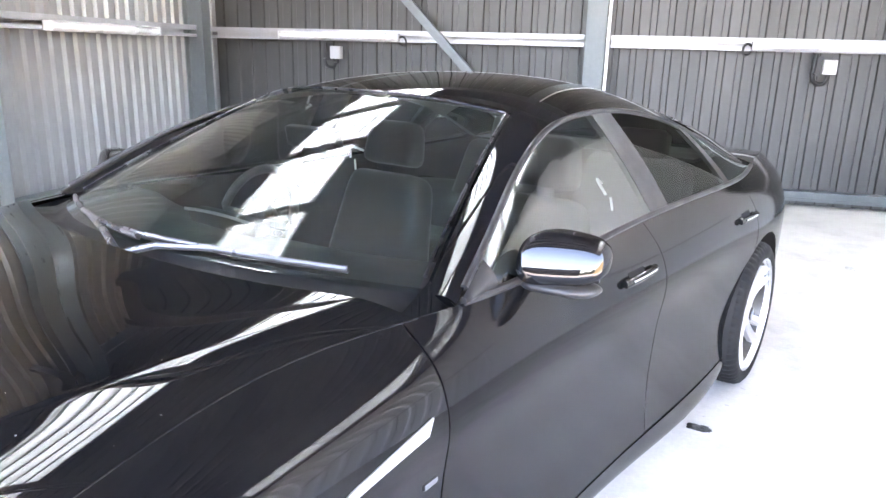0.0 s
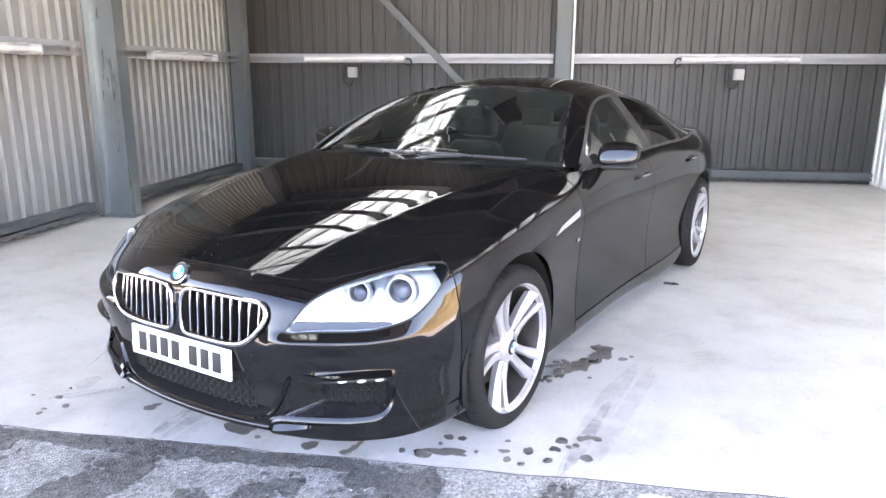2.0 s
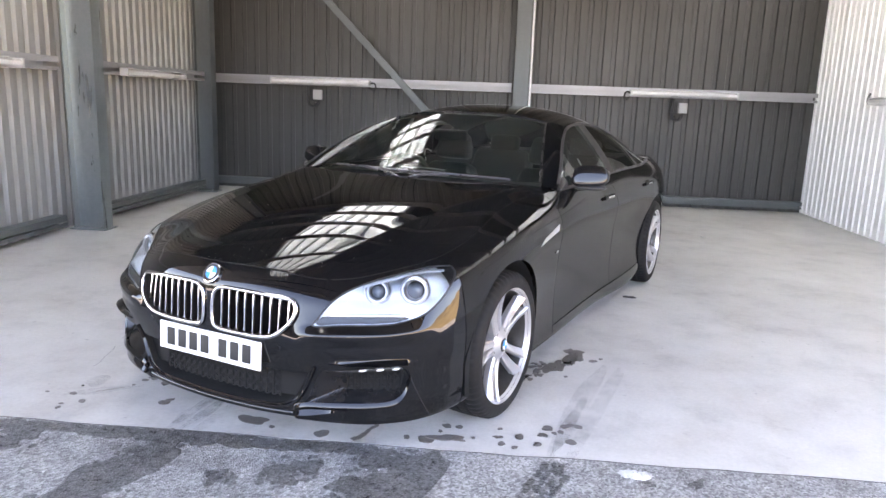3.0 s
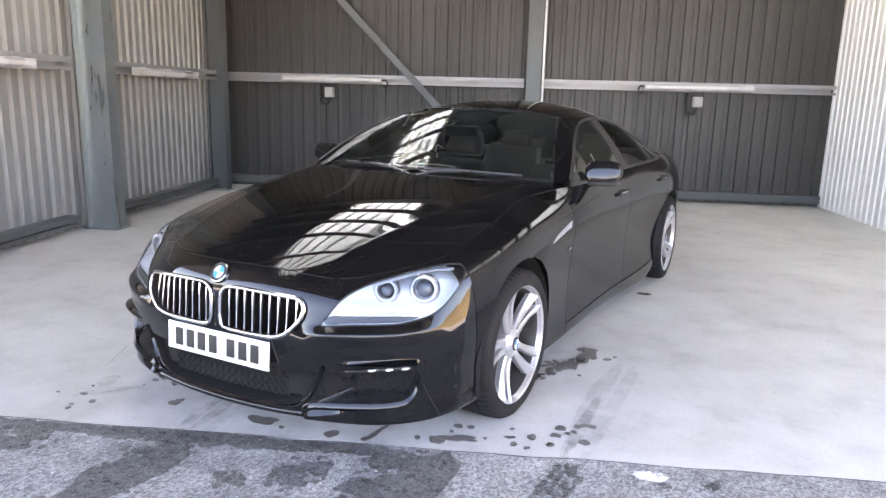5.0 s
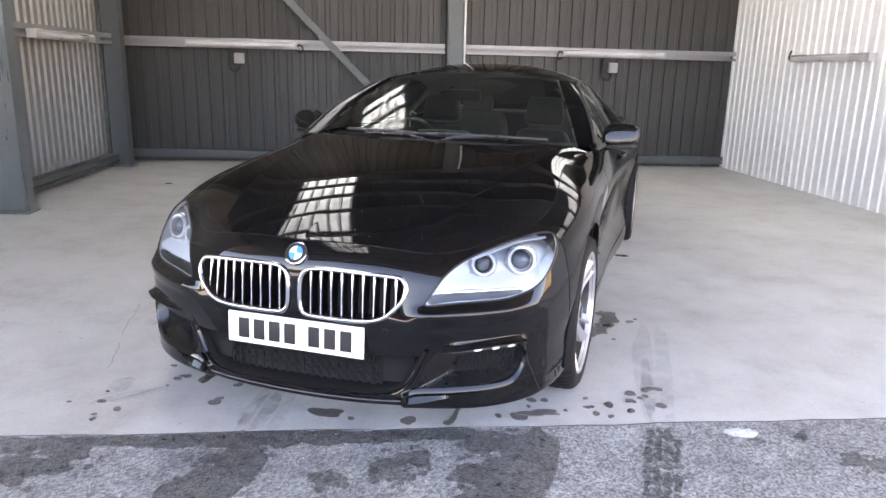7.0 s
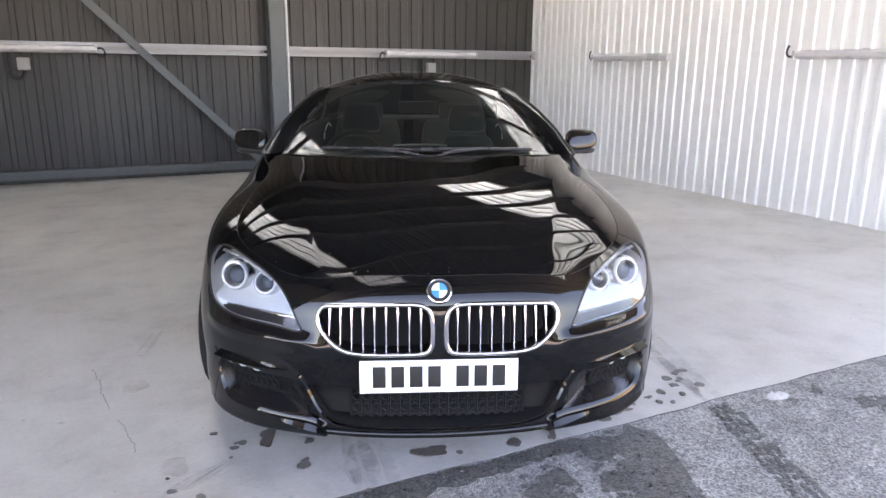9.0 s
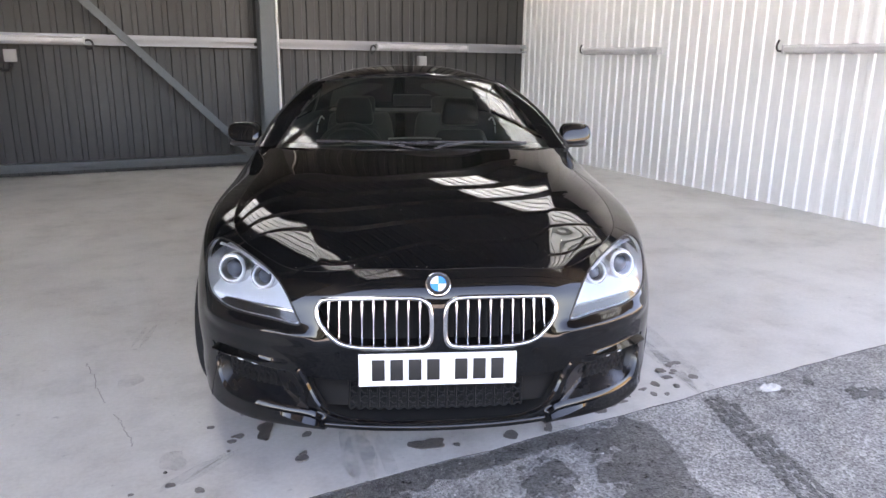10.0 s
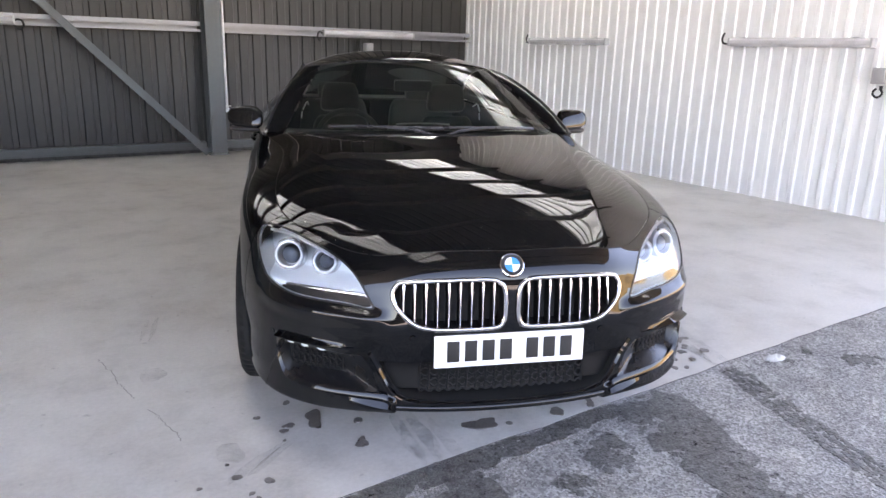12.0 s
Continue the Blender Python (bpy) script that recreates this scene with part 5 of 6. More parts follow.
def mesh_bars(s0, s1, z0, z1, cols, rows, back, r=0.0035, sgn=1):
    shapes = []
    for j in range(rows + 1):
        z = z0 + (z1 - z0) * j / rows
        ss = np.linspace(s0, s1, cols * 4 + 1)
        zz = z + 0.004 * np.where(np.arange(len(ss)) % 4 < 2, 1, -1) * (1 if j % 2 else -1)
        p = shell_at(ss * sgn, zz) + (0, back, 0)
        shapes.append(rod(p, r, 5))
    for i in range(cols + 1):
        s = s0 + (s1 - s0) * i / cols
        zz = np.linspace(z0, z1, 4)
        shapes.append(rod(shell_at(np.full(4, s * sgn), zz) + (0, back, 0), r * 1.3, 5))
    return merge(*shapes)


part("intake_grille", mesh_bars(-.30, .30, .262, .372, 18, 6, 0.035), MESH_BLACK, car, "black honeycomb intake grille")
for sgn in (1, -1):
    v, f = shell_panel(.305, .425, 3.3, 4.9, 0.012, nh=10)
    part("intake_flap", ((np.asarray(v) + (0, .03, 0)) * (sgn, 1, 1), f if sgn > 0 else [tuple(reversed(q)) for q in f]), MESH_BLACK, car)
    fix = (lambda sh: sh) if sgn > 0 else mirrored
    p, n = on_shell(FOG, 0.0)
    k = len(p)
    z_in = .308 + (FOG[:, 1] - .250) * (.392 - .308) / .173
    s_in = .572 + (FOG[:, 0] - .44) * (.802 - .572) / .392
    q = shell_at(s_in, z_in) + (-.015, .050, 0)
    part("fog_recess", fix((np.r_[p, q], [(i, (i + 1) % k, k + (i + 1) % k, k + i) for i in range(k)])), SATIN, car)
    ridge = spline(np.arange(8), [(.395, .236), (.44, .2515), (.52, .2565), (.63, .2615), (.73, .2640), (.795, .278), (.826, .325), (.838, .385)], np.linspace(0, 7, 90))
    pp, nn = on_shell(ridge, .0)
    part("fin_edge", fix(blade(pp, nn, .018, .5)), PAINT, car, "glossy bevelled edge of the corner fin")
    inner = np.linspace(.402, .60, 24)
    top, nn = on_shell(np.c_[inner, np.interp(inner, ridge[:, 0], ridge[:, 1]) - .010], .003)
    low, _ = on_shell(np.c_[inner, np.interp(inner, (.402, .45, .60), (.217, .222, .246))], .003)
    low = low + nn * (.014 * (1 - ease(inner, .44, .60)))[:, None]
    under = low + (0, .03, -.002)
    v, n = np.concatenate([top, low, under]), len(inner)
    part("fin_tip", fix((v, outward(v, [(i + k * n, i + 1 + k * n, i + 1 + (k + 1) * n, i + (k + 1) * n) for k in (0, 1) for i in range(n - 1)], v.mean(0) + (0, .2, 0)))), PAINT, car, "wedge-shaped inner end of the corner fin")
    brim = spline(np.arange(4), [(.53, .430), (.63, .4335), (.74, .4365), (.822, .4335)], np.linspace(0, 3, 40))
    pp, nn = on_shell(brim, .0)
    grow = ease(np.linspace(0, 1, 40), 0, .75)
    part("lip_edge", fix(ledge(pp, nn, .004 + .022 * grow, .66 - .14 * grow)), PAINT, car, "glossy ledge over the fog lamp")
    part("fog_back", fix((np.r_[q, [q.mean(0) + (0, .02, 0)]], [(i, (i + 1) % k, k) for i in range(k)])), DARK, car)
    v, f = mesh_bars(.585, .785, .318, .384, 8, 4, 0.046, 0.0032)
    part("fog_grille", fix((np.asarray(v) + (-.012, 0, 0), f)), MESH_BLACK, car)
    line = spline(np.arange(4), [(.55, .392), (.64, .400), (.74, .406), (.80, .402)], np.linspace(0, 3, 30))
    pp, nn = shell_normal(line[:, 0], line[:, 1])
    lamp = part("fog_lamp", fix(rod(pp + (-.008, .022, 0), 0.010, 8, False, 0.9, nn)), PLASTIC, car, "slim fog lamp strip with three light spots")
    for s in (.655, .720, .780):
        pp, nn = shell_normal(np.linspace(s - .015, s + .015, 7), np.linspace(.4005, .4035, 7) + (s - .66) * .03)
        bulge = .0055 * np.sin(np.linspace(.25, math.pi - .25, 7))
        part("light_spot", fix(rod(pp + (-.004, .010, 0), bulge, 8, False, 0.8, nn)), RING, lamp)
    seam = spline(np.arange(3), [(.828, .405), (.868, .306), (.935, .190)], np.linspace(0, 2, 40))
    pp, nn = on_shell(seam, -.0006)
    part("bumper_seam", fix(rod(pp, 0.002, 6, False, 1.0, nn)), DARK, car)
    pp, nn = shell_normal(np.array([.33, .86]), np.array([.475, .43]))
    for c, m in zip(pp, nn):
        sensor = part("parking_sensor", lathe([(0, .003), (.009, .003), (.011, .0), (.011, -.01)], 20), PAINT, car)
        sensor.matrix_basis = (Matrix.Translation(c) @ Vector(m).to_track_quat("X", "Z").to_matrix().to_4x4()) if sgn > 0 else (Matrix.Scale(-1, 4, (1, 0, 0)) @ Matrix.Translation(c) @ Vector(m).to_track_quat("X", "Z").to_matrix().to_4x4())

rim_half = [(.475, .412), (.458, .375), (.436, .325), (.412, .285), (.375, .252), (.30, .232), (.16, .224)]
rim_line = np.array(rim_half + [(0, .222)] + [(-a, b) for a, b in reversed(rim_half)])
rim_line = spline(np.arange(len(rim_line)), rim_line, np.linspace(0, len(rim_line) - 1, 150))
pp, nn = shell_normal(rim_line[:, 0], rim_line[:, 1])
lean = np.gradient(pp, axis=0)
lean /= np.linalg.norm(lean, axis=1, keepdims=True)
inner = np.cross(nn, lean) * np.sign(np.cross(nn, lean)[75, 2])
rows = [pp - nn * .004 + inner * .010, pp + nn * .008 + inner * .0015, pp + nn * .009 - inner * .003, pp - nn * .004 - inner * .012]
v, n = np.concatenate(rows), len(pp)
f = [(i + k * n, i + 1 + k * n, i + 1 + (k + 1) % 4 * n, i + (k + 1) % 4 * n) for k in range(4) for i in range(n - 1)]
part("intake_trim", (v, outward(v, f, np.array([0, .5, .3]))), PAINT, car, "glossy black rim round the lower intake")
lip = spline(np.arange(5), [(-.385, .213), (-.2, .205), (0, .203), (.2, .205), (.385, .213)], np.linspace(0, 4, 60))
pp, nn = shell_normal(lip[:, 0], lip[:, 1])
part("front_lip", rod(pp, 0.012, 10, False, 0.8, nn), PAINT, car)

# number plate: a white plate with bars in place of its characters
plate = part("number_plate", boxes(((-.26, -.010, -.0555), (.26, .0, .0555)), bevel=.004), WHITE_PLATE, car, "white number plate with black bars")
plate.matrix_basis = pose(0, -.873, .429, -3, 0, 0)
part("plate_holder", boxes(((-.20, 0, -.045), (.20, .03, .045))), PLASTIC, plate)
for i, x in enumerate((-.196, -.136, -.076, -.016, .076, .136, .196)):
    part("plate_bar", boxes(((x - .021, -.0125, -.036), (x + .021, -.0105, .036)), bevel=.001), BLACK_INK, plate)

# round badge, drawn as plain shapes
badge = part("badge", lathe([(0, .004), (.030, .004), (.037, .006), (.041, .004), (.041, -.01)], 40, "y"), CHROME, car, "round blue and white badge")
pp, nn = shell_normal(np.array([0.0]), np.array([.708]))
badge.matrix_basis = Matrix.Translation(pp[0] + nn[0] * .004) @ Vector(nn[0]).to_track_quat("Y", "Z").to_matrix().to_4x4()
part("badge_ring", lathe([(.025, .0062), (.036, .0072), (.037, .004)], 40, "y"), BLACK_INK, badge)
for q in range(4):
    v = [(0, .0070, 0)] + [(.0255 * math.cos(a), .0066, .0255 * math.sin(a)) for a in np.linspace(q * math.pi / 2, (q + 1) * math.pi / 2, 10)]
    part("badge_quarter", (v, [(0, i + 1, i) for i in range(1, 10)]), BLUE_ENAMEL if q % 2 else WHITE_ENAMEL, badge)

# door mirrors
def mirror_shape():
    """A rounded housing, rounder in front, lower and swept back towards its outer end."""
    bm = bmesh.new()
    bmesh.ops.create_uvsphere(bm, u_segments=36, v_segments=24, radius=1.0)
    for v in bm.verts:
        x, y, z = v.co
        sx, sz = math.copysign(abs(x) ** .62, x), math.copysign(abs(z) ** .72, z)
        t = (sx + 1) / 2
        depth = .070 * (1 - .35 * t)
        px = .086 * sx
        pz = sz * (.066 - .016 * t) if z > 0 else sz * (.050 - .010 * t)
        py = (-abs(y) ** .32 * depth * .80 if y < 0 else min(abs(y) ** .8 * depth, .038)) + .040 * t
        v.co = (px, py + .24 * (pz + .02), pz + .008 * t)
    return bm


for sgn in (1, -1):
    mirror = part("door_mirror", mirror_shape(), PAINT, car, "glossy black door mirror")
    mirror.matrix_basis = pose(sgn * .945, 1.040, 1.000, 0, 0, 0) @ Matrix.Diagonal((sgn * 1.10, 1.1, 1.12, 1))
    cap = bmesh.new()
    bmesh.ops.create_uvsphere(cap, u_segments=28, v_segments=14, radius=1.0)
    for v in cap.verts:
        x, y, z = v.co
        v.co = (math.copysign(abs(x) ** .6, x) * .078, math.copysign(abs(y) ** .8, y) * .042 + .01 + .02 * x, z * .016 - .046)
    part("mirror_base", cap, PLASTIC, mirror)
    part("mirror_glass", boxes(((-.070, .052, -.036), (.064, .056, .046)), bevel=.002), CHROME, mirror)
    part("mirror_arm", rod([(-.128, .005, -.056), (-.095, 0, -.058), (-.055, 0, -.052), (-.01, 0, -.046)], .015, 10, False, .8), PAINT, mirror)
    fix = (lambda sh: sh) if sgn > 0 else mirrored
    part("mirror_foot", fix(side_window(0.10, 0.62, 10, 8, low=0.0, high=0.9, out_by=.02)), PLASTIC, car)

# the corner between bonnet, wing and windscreen
for sgn in (1, -1):
    fix = (lambda sh: sh) if sgn > 0 else mirrored
    top = shell(np.linspace(s_of_y(.60), s_of_y(.80), 12), np.full(12, 10.0)) + (-.003, 0, -.001)
    low = np.linspace(bonnet(np.array([1.0]), np.array([1.0]))[0, 0] + (-.01, -.09, -.012), windscreen(np.array([1.0]), np.array([.06]))[0, 0] + (0, 0, -.004), 12)
    t = np.linspace(0, 1, 7)
    p = top[:, None] * (1 - t[None, :, None]) + low[:, None] * t[None, :, None]
    part("wing_corner", fix((p.reshape(-1, 3), outward(p.reshape(-1, 3), grid_faces(12, 7), np.array([0, 1.5, 0.3])))), PAINT, car)

# door handles, side vents
for sgn in (1, -1):
    fix = (lambda sh: sh) if sgn > 0 else mirrored
    for door, y in ((both_doors[0 if sgn > 0 else 1], 1.60), (rear_doors[0 if sgn > 0 else 1], 2.66)):
        s = s_of_y(y)
        pp, nn = shell_normal(np.linspace(s - .11, s + .11, 21), np.full(21, .835))
        lift = .022 * np.sin(np.linspace(0.12, math.pi - .12, 21))[:, None] ** .5
        part("handle", fix(rod(pp + nn * lift, .0125, 10, False, .8, nn)), PAINT, door)
        cup = shell_panel(s - .06, s + .05, 8.0, 8.55, .008, nh=8)
        part("handle_cup", fix((np.asarray(cup[0]) + (.0008, 0, 0), cup[1])), DARK, door)
        pp2 = pp + nn * (lift + .010)
        part("handle_strip", fix(rod(pp2[2:-2], .004, 6)), CHROME, door, "chrome handle strip")
    quad = np.array([(s_of_y(.335), .729), (s_of_y(.40), .756), (s_of_y(.62), .797), (s_of_y(.60), .768)])
    rim = np.concatenate([np.linspace(quad[i], quad[(i + 1) % 4], 8, endpoint=False) for i in range(4)])
    pp, nn = shell_normal(rim[:, 0], rim[:, 1])
    k, mid = len(pp), pp.mean(0) + nn.mean(0) * .006
    verts = np.r_[pp - nn * .003, pp + nn * .004, [mid]]
    part("side_vent", fix((verts, [(i, (i + 1) % k, k + (i + 1) % k, k + i) for i in range(k)] + [(k + i, k + (i + 1) % k, 2 * k) for i in range(k)])), SILVER, car, "silver wing vent")
    pp, nn = shell_normal(np.linspace(s_of_y(.60), s_of_y(.64), 4), np.full(4, .655))
    part("wing_badge", fix(rod(pp + nn * .001, .008, 6, False, .4, nn)), CHROME, car)

# cowl and wipers
cw = np.linspace(-1, 1, 41)
rear_row, foot_row = bonnet(cw, np.array([1.0]))[:, 0], windscreen(cw, np.array([0.03]))[:, 0]
p = np.stack([rear_row + (0, -.01, -.022), (rear_row + foot_row) / 2 + (0, 0, -.03), foot_row + (0, 0, -.006)], 1)
part("cowl", (p.reshape(-1, 3), grid_faces(41, 3)), MESH_BLACK, car)


def on_screen(a, b, lift):
    q = windscreen(np.array([a]), np.array([b]))[0, 0]
    return q + np.array([0, -.35, .93]) * lift


for a0, a1, b0, b1 in ((-.70, .08, .045, .012), (-.02, .80, .022, .035)):
    wiper = new("wiper")
    wiper.empty_display_size = .05
    wiper.parent = car
    ts = np.linspace(0, 1, 24)
    blade = [on_screen(a0 + (a1 - a0) * t, b0 + (b1 - b0) * t, .010) for t in ts]
    part("blade", rod(blade, .006, 6), RUBBER, wiper)
    part("blade_holder", rod(np.array(blade) + (0, -.004, .006), .0065, 8), WIPER, wiper)
    mid = (a0 + a1) / 2
    part("arm", rod([on_screen(a1 - .05 if a0 < -.3 else a0 + .1, -.04, .004), on_screen((mid + (a1 if a0 < -.3 else a0)) / 2, 0.0, .012), on_screen(mid, (b0 + b1) / 2, .016)], .009, 8), WIPER, wiper)

# cabin
part("cabin_floor", boxes(((-.80, .55, .22), (.80, 3.4, .26))), DARK_TRIM, car, smooth=False)
dash = []
n, m = 41, 7
for i in range(n):
    a = -1 + 2 * i / (n - 1)
    f0 = windscreen(np.array([a * .98]), np.array([0.02]))[0, 0]
    for (dy, z) in ((0.0, f0[2] - .02), (.15, f0[2] - .015), (.30, .955), (.40, .925), (.44, .86), (.42, .70), (.36, .45)):
        dash.append((f0[0], f0[1] + dy * (1 - .25 * a * a), z))
part("dashboard", (dash, grid_faces(n, m)), DARK_TRIM, car, "dark dashboard")


screen_edge_line = [(x, .835 - .10 * x * x, 1.004 - .25 * x * x) for x in np.linspace(-.145, .145, 13)]
part("display_trim", rod(screen_edge_line, .0045, 8), SILVER, car, "thin silver edge of the dashboard screen")
part("display_hood", boxes(((-.145, .845, .955), (.145, .90, .998)), bevel=.012), DARK_TRIM, car)


def soft_box(lo, hi, bevel=.05):
    bm = bmesh.new()
    return box(bm, lo, hi, bevel, 6)


def tapered(bm, height, share):
    """Draw a cushion's upper end in, as seat backs are."""
    for v in bm.verts:
        t = max(0.0, v.co.z / height)
        v.co.x *= 1 - share * t * t
    return bm


for x in (-.37, .37):
    seat = new("seat")
    seat.empty_display_size = .1
    seat.parent = car
    seat.matrix_basis = pose(x, 1.75, .42)
    tagged(seat, "dark leather front seat")
    part("cushion", soft_box((-.26, -.42, -.12), (.26, .12, .08)), SEAT, seat)
    back_rest = part("backrest", tapered(soft_box((-.25, -.08, 0), (.25, .11, .54), .088), .54, .34), SEAT, seat)
    back_rest.matrix_basis = pose(0, .10, 0, -16)
    head = part("headrest", tapered(soft_box((-.135, -.065, -.01), (.135, .065, .18), .062), .18, .22), SEAT, seat)
    head.matrix_basis = pose(0, .26, .56, -12)
    side = math.copysign(1, x)
    guide = [(.585, 2.055, 1.008), (.592, 1.995, 1.030), (.602, 1.985, 1.022), (.622, 2.010, .978)]
    part("belt_guide", rod([(side * a - x, b - 1.75, c - .42) for a, b, c in guide], .0055, 8), RING, seat, "pale seat-belt guide")
    part("belt_guide", rod([(side * a - x, b - 1.75, c - .42) for a, b, c in ((.628, 2.045, .962), (.634, 2.055, .915))], .005, 8), RING, seat, "pale seat-belt guide")
bench = part("rear_bench", soft_box((-.66, 2.35, .30), (.66, 2.80, .55)), DARK_TRIM, car)
for x in (-.36, .36):
    rb = part("rear_backrest", tapered(soft_box((-.31, -.08, 0), (.31, .10, .56), .085), .56, .22), DARK_TRIM, car)
    rb.matrix_basis = pose(x, 2.80, .46, -22)
    hr = part("rear_headrest", soft_box((-.125, -.06, 0), (.125, .06, .15), .055), DARK_TRIM, car)
    hr.matrix_basis = pose(x, 3.00, .97, -15)
part("parcel_shelf", boxes(((-.62, 3.0, .985), (.62, 3.42, 1.0))), DARK_TRIM, car, smooth=False)
wheel_ring = []
for k in range(48):
    a = 2 * math.pi * k / 48
    wheel_ring.append((.185 * math.cos(a), 0, .185 * math.sin(a)))
sw = part("steering_wheel", merge(rod(wheel_ring, .016, 10, True), rod([(-.17, .01, 0), (.17, .01, 0)], .022, 8), rod([(0, .01, 0), (0, .01, -.17)], .02, 8), lathe([(0, -.02), (.06, -.015), (.075, .01), (.06, .05)], 32, "y")), DARK_TRIM, car, "dark steering wheel")
sw.matrix_basis = pose(-.37, 1.26, .86, -25)
mir = part("interior_mirror", soft_box((-.11, -.018, -.032), (.11, .018, .032), .015), PLASTIC, car)
mir.matrix_basis = pose(0, 1.20, 1.185, 12)
part("underbody", boxes(((-.66, -.50, .18), (.66, 3.85, .22))), DARK, car, smooth=False)

# ---- stains, litter, specks ----
rng = random.Random(11)
SPOTS = [(-.909, -.875, .013), (-.802, -.906, .014), (-.829, -1.004, .010), (-.852, -.972, .008), (-.749, -.553, .015), (-.877, -.483, .011), (-.493, -.545, .016),
         (-.483, -.713, .019), (-.484, -.679, .010), (-.089, -.632, .014), (.085, -.638, .011), (.30, -.571, .027), (.617, -.403, .013), (.697, -.375, .03), (.711, -.219, .017),
         (.761, -.199, .014), (.711, -.279, .009), (.98, -.239, .014), (1.039, -.24, .011), (1.019, -.141, .019), (1.11, -.162, .015), (1.093, .001, .021), (1.201, .089, .017),
         (1.223, -.068, .020), (1.155, -.001, .012), (1.013, .927, .018), (-.769, -.594, .013)]
MORE_SPOTS = [(-.495, -.724, .015), (-.77, -.56, .008), (-.494, -.690, .007), (-.764, -.663, .006), (-.771, -.374, .013), (-.239, -.88, .008), (1.04, .98, .010),
              (.816, .482, .014), (.806, .599, .018), (1.135, -.03, .010), (.96, .62, .009), (-1.02, -.93, .007), (-.95, -.80, .006), (.86, -.26, .008), (.92, -.12, .009)]
shapes = []
for x, y, r in SPOTS + MORE_SPOTS:
    shapes.append(blob(rng, x, y, r * 1.05, r * 1.25, rng.uniform(0, 3), 20, 0.30, 0.0030 + 0.00006 * len(shapes)))
for x, y, rx, ry, a in ((-.025, -.635, .062, .040, .5), (.765, -.322, .075, .028, .35), (-.660, -.515, .032, .062, .15), (.945, -.195, .018, .012, .4), (1.161, .066, .030, .018, .9),
                        (1.10, -.075, .026, .014, .2)):
    shapes.append(blob(rng, x, y, rx, ry, a, 40, 0.55, 0.0030 + 0.00006 * len(shapes)))
for k in range(26):
    t = k / 25
    shapes.append(blob(rng, .87 + .03 * math.sin(t * 4) + rng.uniform(-.03, .03), 1.02 - .36 * t, rng.uniform(.012, .036), rng.uniform(.02, .05), rng.uniform(-.4, .4), 24, 0.6, 0.0030 + 0.00006 * len(shapes)))
for k in range(16):
    shapes.append(blob(rng, .80 + rng.uniform(-.05, .05), .74 - .30 * k / 15, rng.uniform(.006, .018), rng.uniform(.01, .03), rng.uniform(-.5, .5), 18, 0.6, 0.0030 + 0.00006 * len(shapes)))
for k in range(9):
    t = k / 8
    shapes.append(blob(rng, .456 + rng.uniform(-.004, .004), -.36 - .18 * t, .006 + .010 * t * t, .022, 0.0, 16, 0.4, 0.0030 + 0.00006 * len(shapes)))
stains = part("wet_spots", merge(*shapes), WET_CONCRETE, smooth=False)
tagged(stains, "dark wet drips and oil spots on the concrete floor", "stain", kind="stuff")

# soaked asphalt: along the slab's edge, in patches, and in a tyre track
shapes = []
level = -0.0022
for k in range(46):
    t = k / 45
    u = -1.45 + 1.75 * t
    p = uvz(u, FRONT_V - 0.035 - 0.03 * rng.random())
    shapes.append(blob(rng, p.x, p.y, rng.uniform(.05, .11) * (1.1 - .3 * t), rng.uniform(.025, .05), TURN, 26, 0.7, level + 0.00003 * k))
for x, y, rx, ry, a in ((.69, -.60, .13, .12, .3), (.74, -.70, .14, .11, 1.2), (.71, -.82, .13, .11, .4), (.77, -.95, .12, .14, 1.0), (.40, -.83, .09, .075, .8), (.385, -.93, .07, .06, .3),
                        (-.18, -1.05, .10, .15, .1), (-.15, -1.20, .11, .16, .2), (-.13, -1.38, .12, .17, 0), (-.12, -1.6, .13, .2, 0), (-.72, -1.26, .12, .10, .4), (-.80, -1.4, .15, .12, .6),
                        (.80, -1.15, .13, .16, .2), (.84, -1.4, .14, .2, 0), (.20, -1.05, .05, .04, 0), (1.95, -.25, .09, .05, .5), (.76, -1.02, .13, .62, -.08), (-.15, -1.36, .10, .52, .04)):
    shapes.append(blob(rng, x, y, rx * .82, ry * .82, a, 70, 0.95, level + 0.0015 + 0.0001 * len(shapes) / 60))
    for _ in range(14):
        q = rng.uniform(0, 6.28)
        d = rng.uniform(.8, 1.35)
        shapes.append(blob(rng, x + rx * d * math.cos(q), y + ry * d * math.sin(q), rng.uniform(.006, .02), rng.uniform(.006, .02), q, 12, 0.6, level + 0.0016 + 0.0001 * len(shapes) / 60))
for k in range(60):
    t = k / 59
    x, y = 1.245 + .10 * t * t, -.27 - 1.25 * t
    for lane in (-.05, -.018, .016, .05):
        if rng.random() < .82:
            shapes.append(blob(rng, x + lane + rng.uniform(-.006, .006), y + rng.uniform(-.01, .01), rng.uniform(.008, .017), rng.uniform(.012, .026), 0.1, 12, 0.6, level + 0.00002 * (k % 7)))
for x, y, r in ((1.588, -.218, .018), (1.747, -.118, .024), (1.725, -.14, .014)):
    shapes.append(blob(rng, x, y, r, r * 1.3, 0.4, 18, 0.5, level))
tagged(part("wet_patches", merge(*shapes), WET_ASPHALT, smooth=False), "soaked dark patches and a tyre track on the asphalt", "stain", kind="stuff")

# worn tyre scuffs running on over the concrete
shapes = []
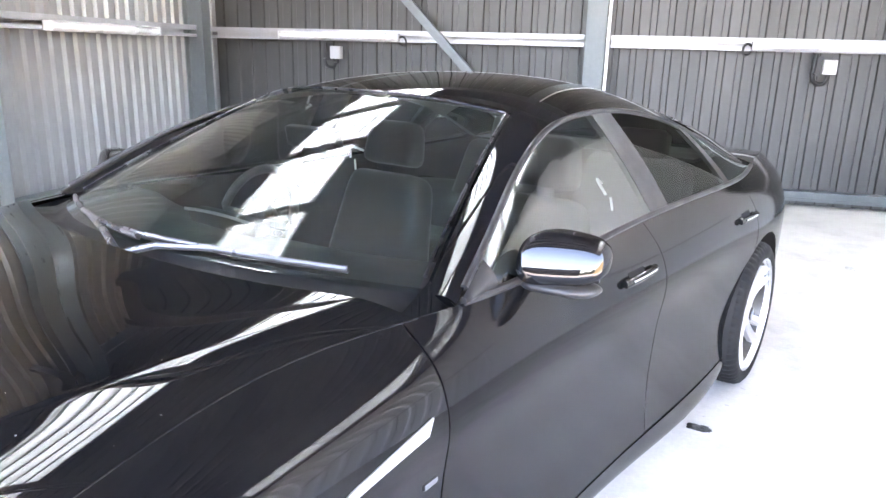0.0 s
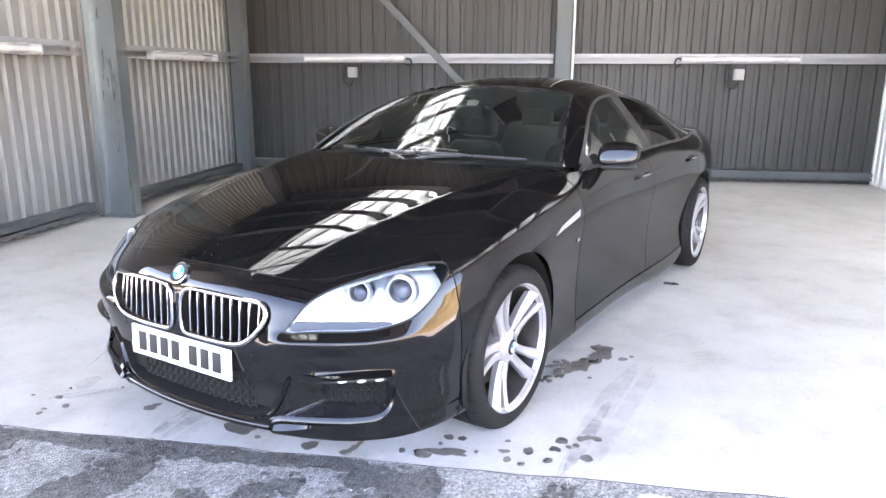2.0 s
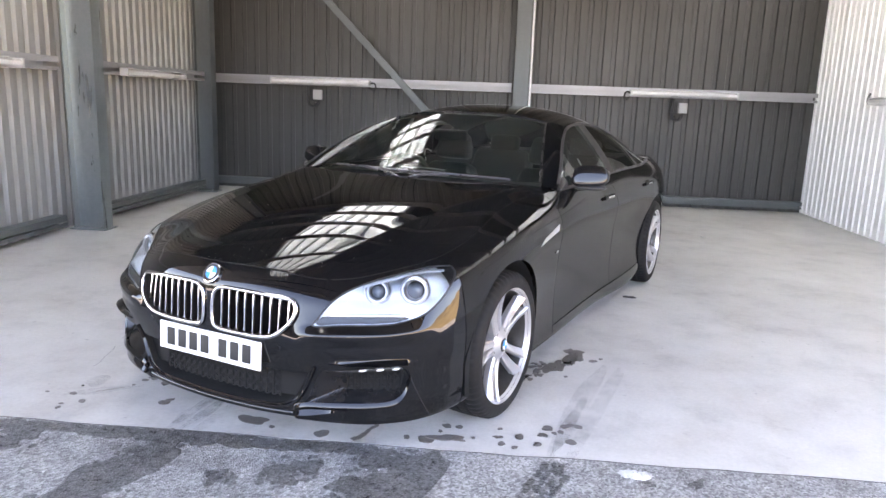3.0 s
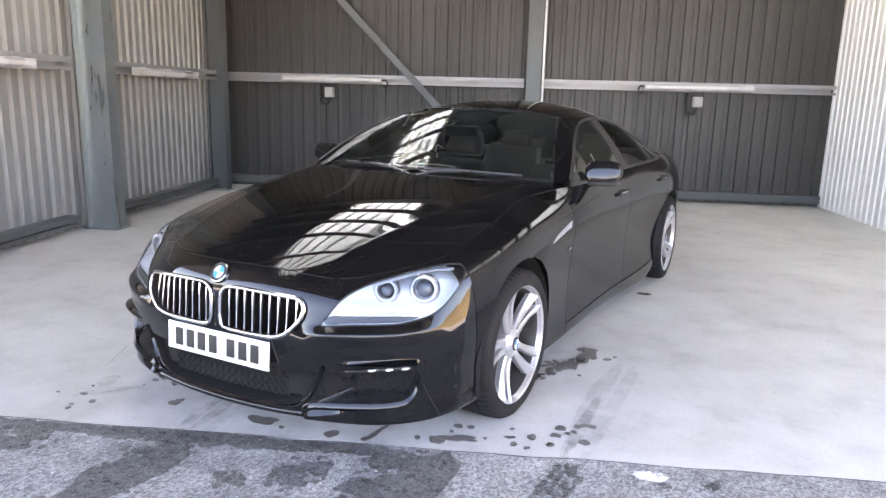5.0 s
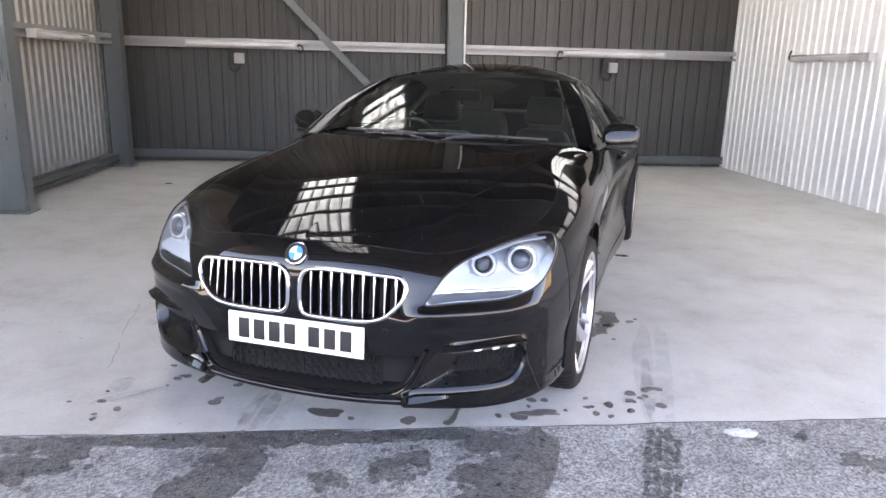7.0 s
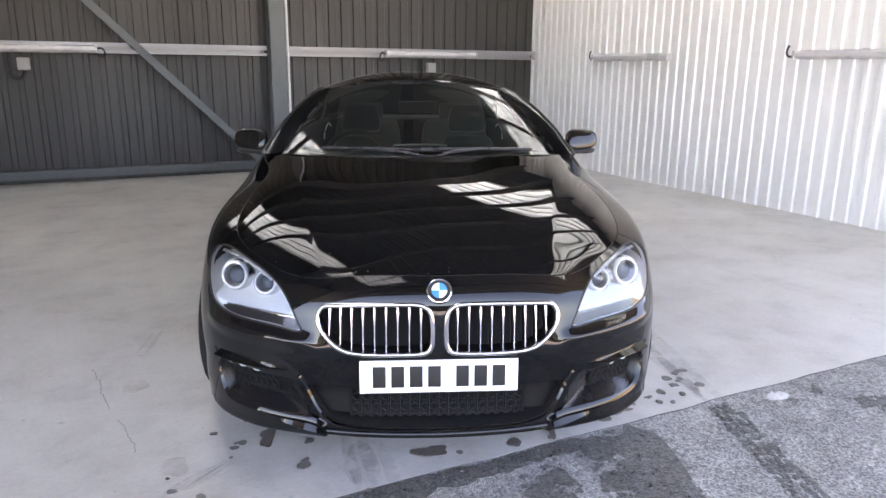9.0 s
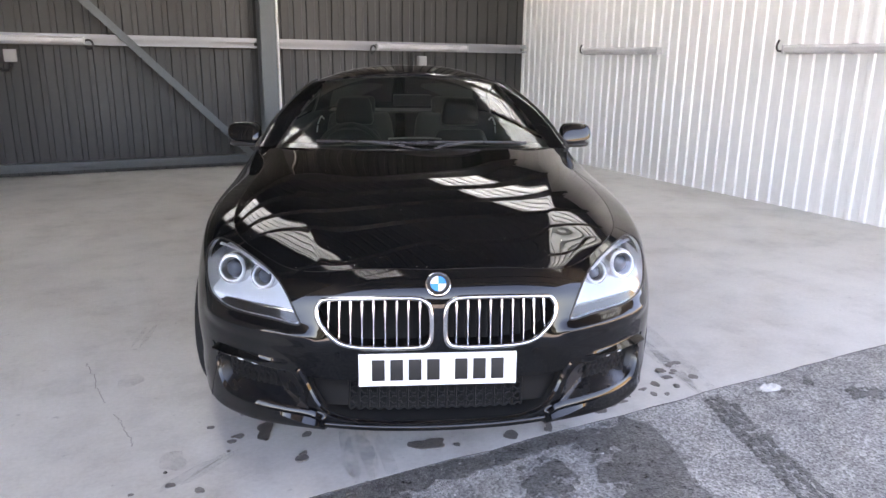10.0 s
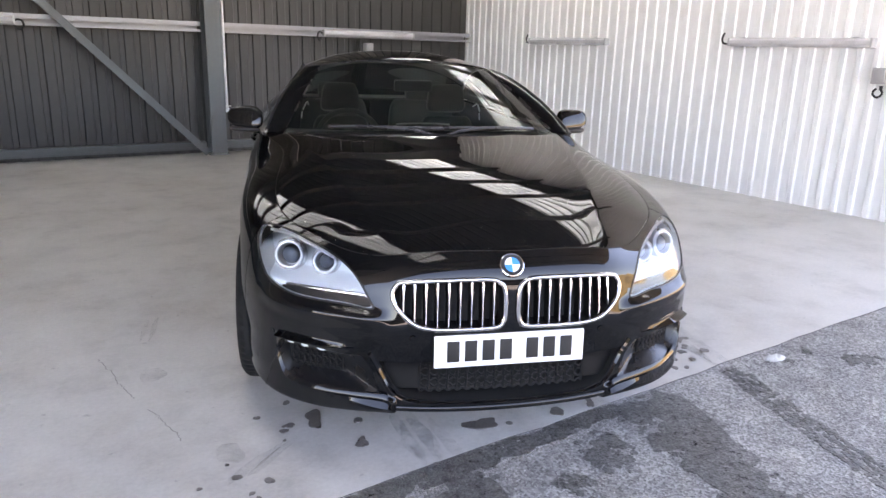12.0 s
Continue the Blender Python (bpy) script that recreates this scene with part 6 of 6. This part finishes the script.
for x, y, rx, ry, a in ((1.13, .35, .045, .60, .08), (1.22, .33, .040, .56, .07), (1.16, .10, .03, .30, .10), (-.25, -.70, .030, .20, .22), (-.32, -.68, .024, .18, .22), (-.18, -.72, .024, .17, .22), (-.28, -.72, .06, .16, .22), (-.86, -.80, .020, .14, -.6), (-.80, -.76, .016, .13, -.6), (-.95, -.72, .05, .06, .4), (-1.46, .50, .012, .16, .1), (-1.50, .48, .010, .13, .1), (-1.35, -.05, .05, .07, .3), (.52, -.62, .05, .14, .3)):
    shapes.append(blob(rng, x, y, rx, ry, a, 60, 0.30, 0.0011 + 0.0001 * len(shapes)))
tagged(part("tyre_scuffs", merge(*shapes), SCUFF, smooth=False), "faint worn tyre scuffs on the concrete floor", "stain", kind="stuff")

# pale dust scuffs and chips on the asphalt
shapes = []
for k in range(140):
    p = uvz(rng.uniform(-3.0, 4.0), FRONT_V - 0.03 - 2.2 * rng.random() ** 1.5)
    r = rng.uniform(.0015, .004)
    shapes.append(blob(rng, p.x, p.y, r, r * rng.uniform(.8, 1.5), rng.uniform(0, 3), 7, 0.5, -0.0008))
tagged(part("stone_chips", merge(*shapes), LITTER, smooth=False), "pale stone chips scattered on the asphalt", "gravel", kind="stuff")


def crumpled(name, x, y, rx, ry, turn, z, label, material, lift=.012, seed=1):
    r2 = random.Random(seed)
    n = 11
    verts, faces = [], []
    for i in range(n):
        for j in range(n):
            a, b = 2 * i / (n - 1) - 1, 2 * j / (n - 1) - 1
            k = 1 - .25 * (a * a * b * b) + .12 * r2.uniform(-1, 1) * (abs(a) > .9 or abs(b) > .9)
            px, py = a * rx * k, b * ry * k
            verts.append((px * math.cos(turn) - py * math.sin(turn), px * math.sin(turn) + py * math.cos(turn), lift * r2.random() * (1 - .6 * max(abs(a), abs(b))) + .001))
    ob = part(name, (verts, grid_faces(n, n)), material, sharp=25)
    ob.location = (x, y, z)
    m = ob.modifiers.new("thickness", "SOLIDIFY")
    m.thickness = .0012
    return tagged(ob, label, "litter")


crumpled("paper_scrap", 1.525, -.186, .062, .034, .35, -.004, "crumpled scrap of white paper on the asphalt", LITTER, .022, 3)
crumpled("paper_scrap", .88, 5.47, .035, .05, .5, .0, "small curled scrap of white paper on the floor", LITTER, .02, 5)
crumpled("dead_leaf", .832, 2.41, .05, .028, .2, .0, "dark dead leaf lying on the concrete floor", DARK_TRIM, .01, 7)
crumpled("dead_leaf", -4.3, 3.6, .04, .025, .9, .0, "dark dead leaf lying on the concrete floor", DARK_TRIM, .01, 9)

# cracks in the slab
shapes = []
for pts in (((-1.62, .14), (-1.59, .086), (-1.50, -.05), (-1.472, -.115), (-1.42, -.19), (-1.375, -.269)), ((-1.30, -.37), (-1.25, -.42), (-1.221, -.476), (-1.16, -.56), (-1.128, -.619))):
    k = np.array(pts)
    p = spline(np.arange(len(k)), k, np.linspace(0, len(k) - 1, 40))
    p += np.array([[rng.uniform(-.006, .006), rng.uniform(-.006, .006)] for _ in p])
    w = .0018
    verts = [(x - w, y, .0012) for x, y in p] + [(x + w, y + w, .0012) for x, y in p]
    shapes.append((verts, [(i, i + 40, i + 41, i + 1) for i in range(39)]))
tagged(part("floor_crack", merge(*shapes), CRACK, smooth=False), "fine hairline crack in the concrete floor", "crack", kind="stuff")

# dried specks on the bonnet
shapes = []
for k in range(130):
    b = rng.random() ** 1.7 * .8 + .004
    a = max(-.96, min(.96, rng.gauss(.15, .5)))
    p = creased(np.array([a]), np.array([b]))[0, 0]
    r = rng.choice((.0006, .0007, .0009, .0014))
    n = 6
    ring = [(p[0] + r * math.cos(6.283 * i / n), p[1] + r * math.sin(6.283 * i / n), p[2] + .0004) for i in range(n)]
    shapes.append((ring + [(p[0], p[1], p[2] + .0004 + r * .6)], [(i, (i + 1) % n, n) for i in range(n)]))
tagged(part("dust_specks", merge(*shapes), LITTER, hood), kind="stuff")
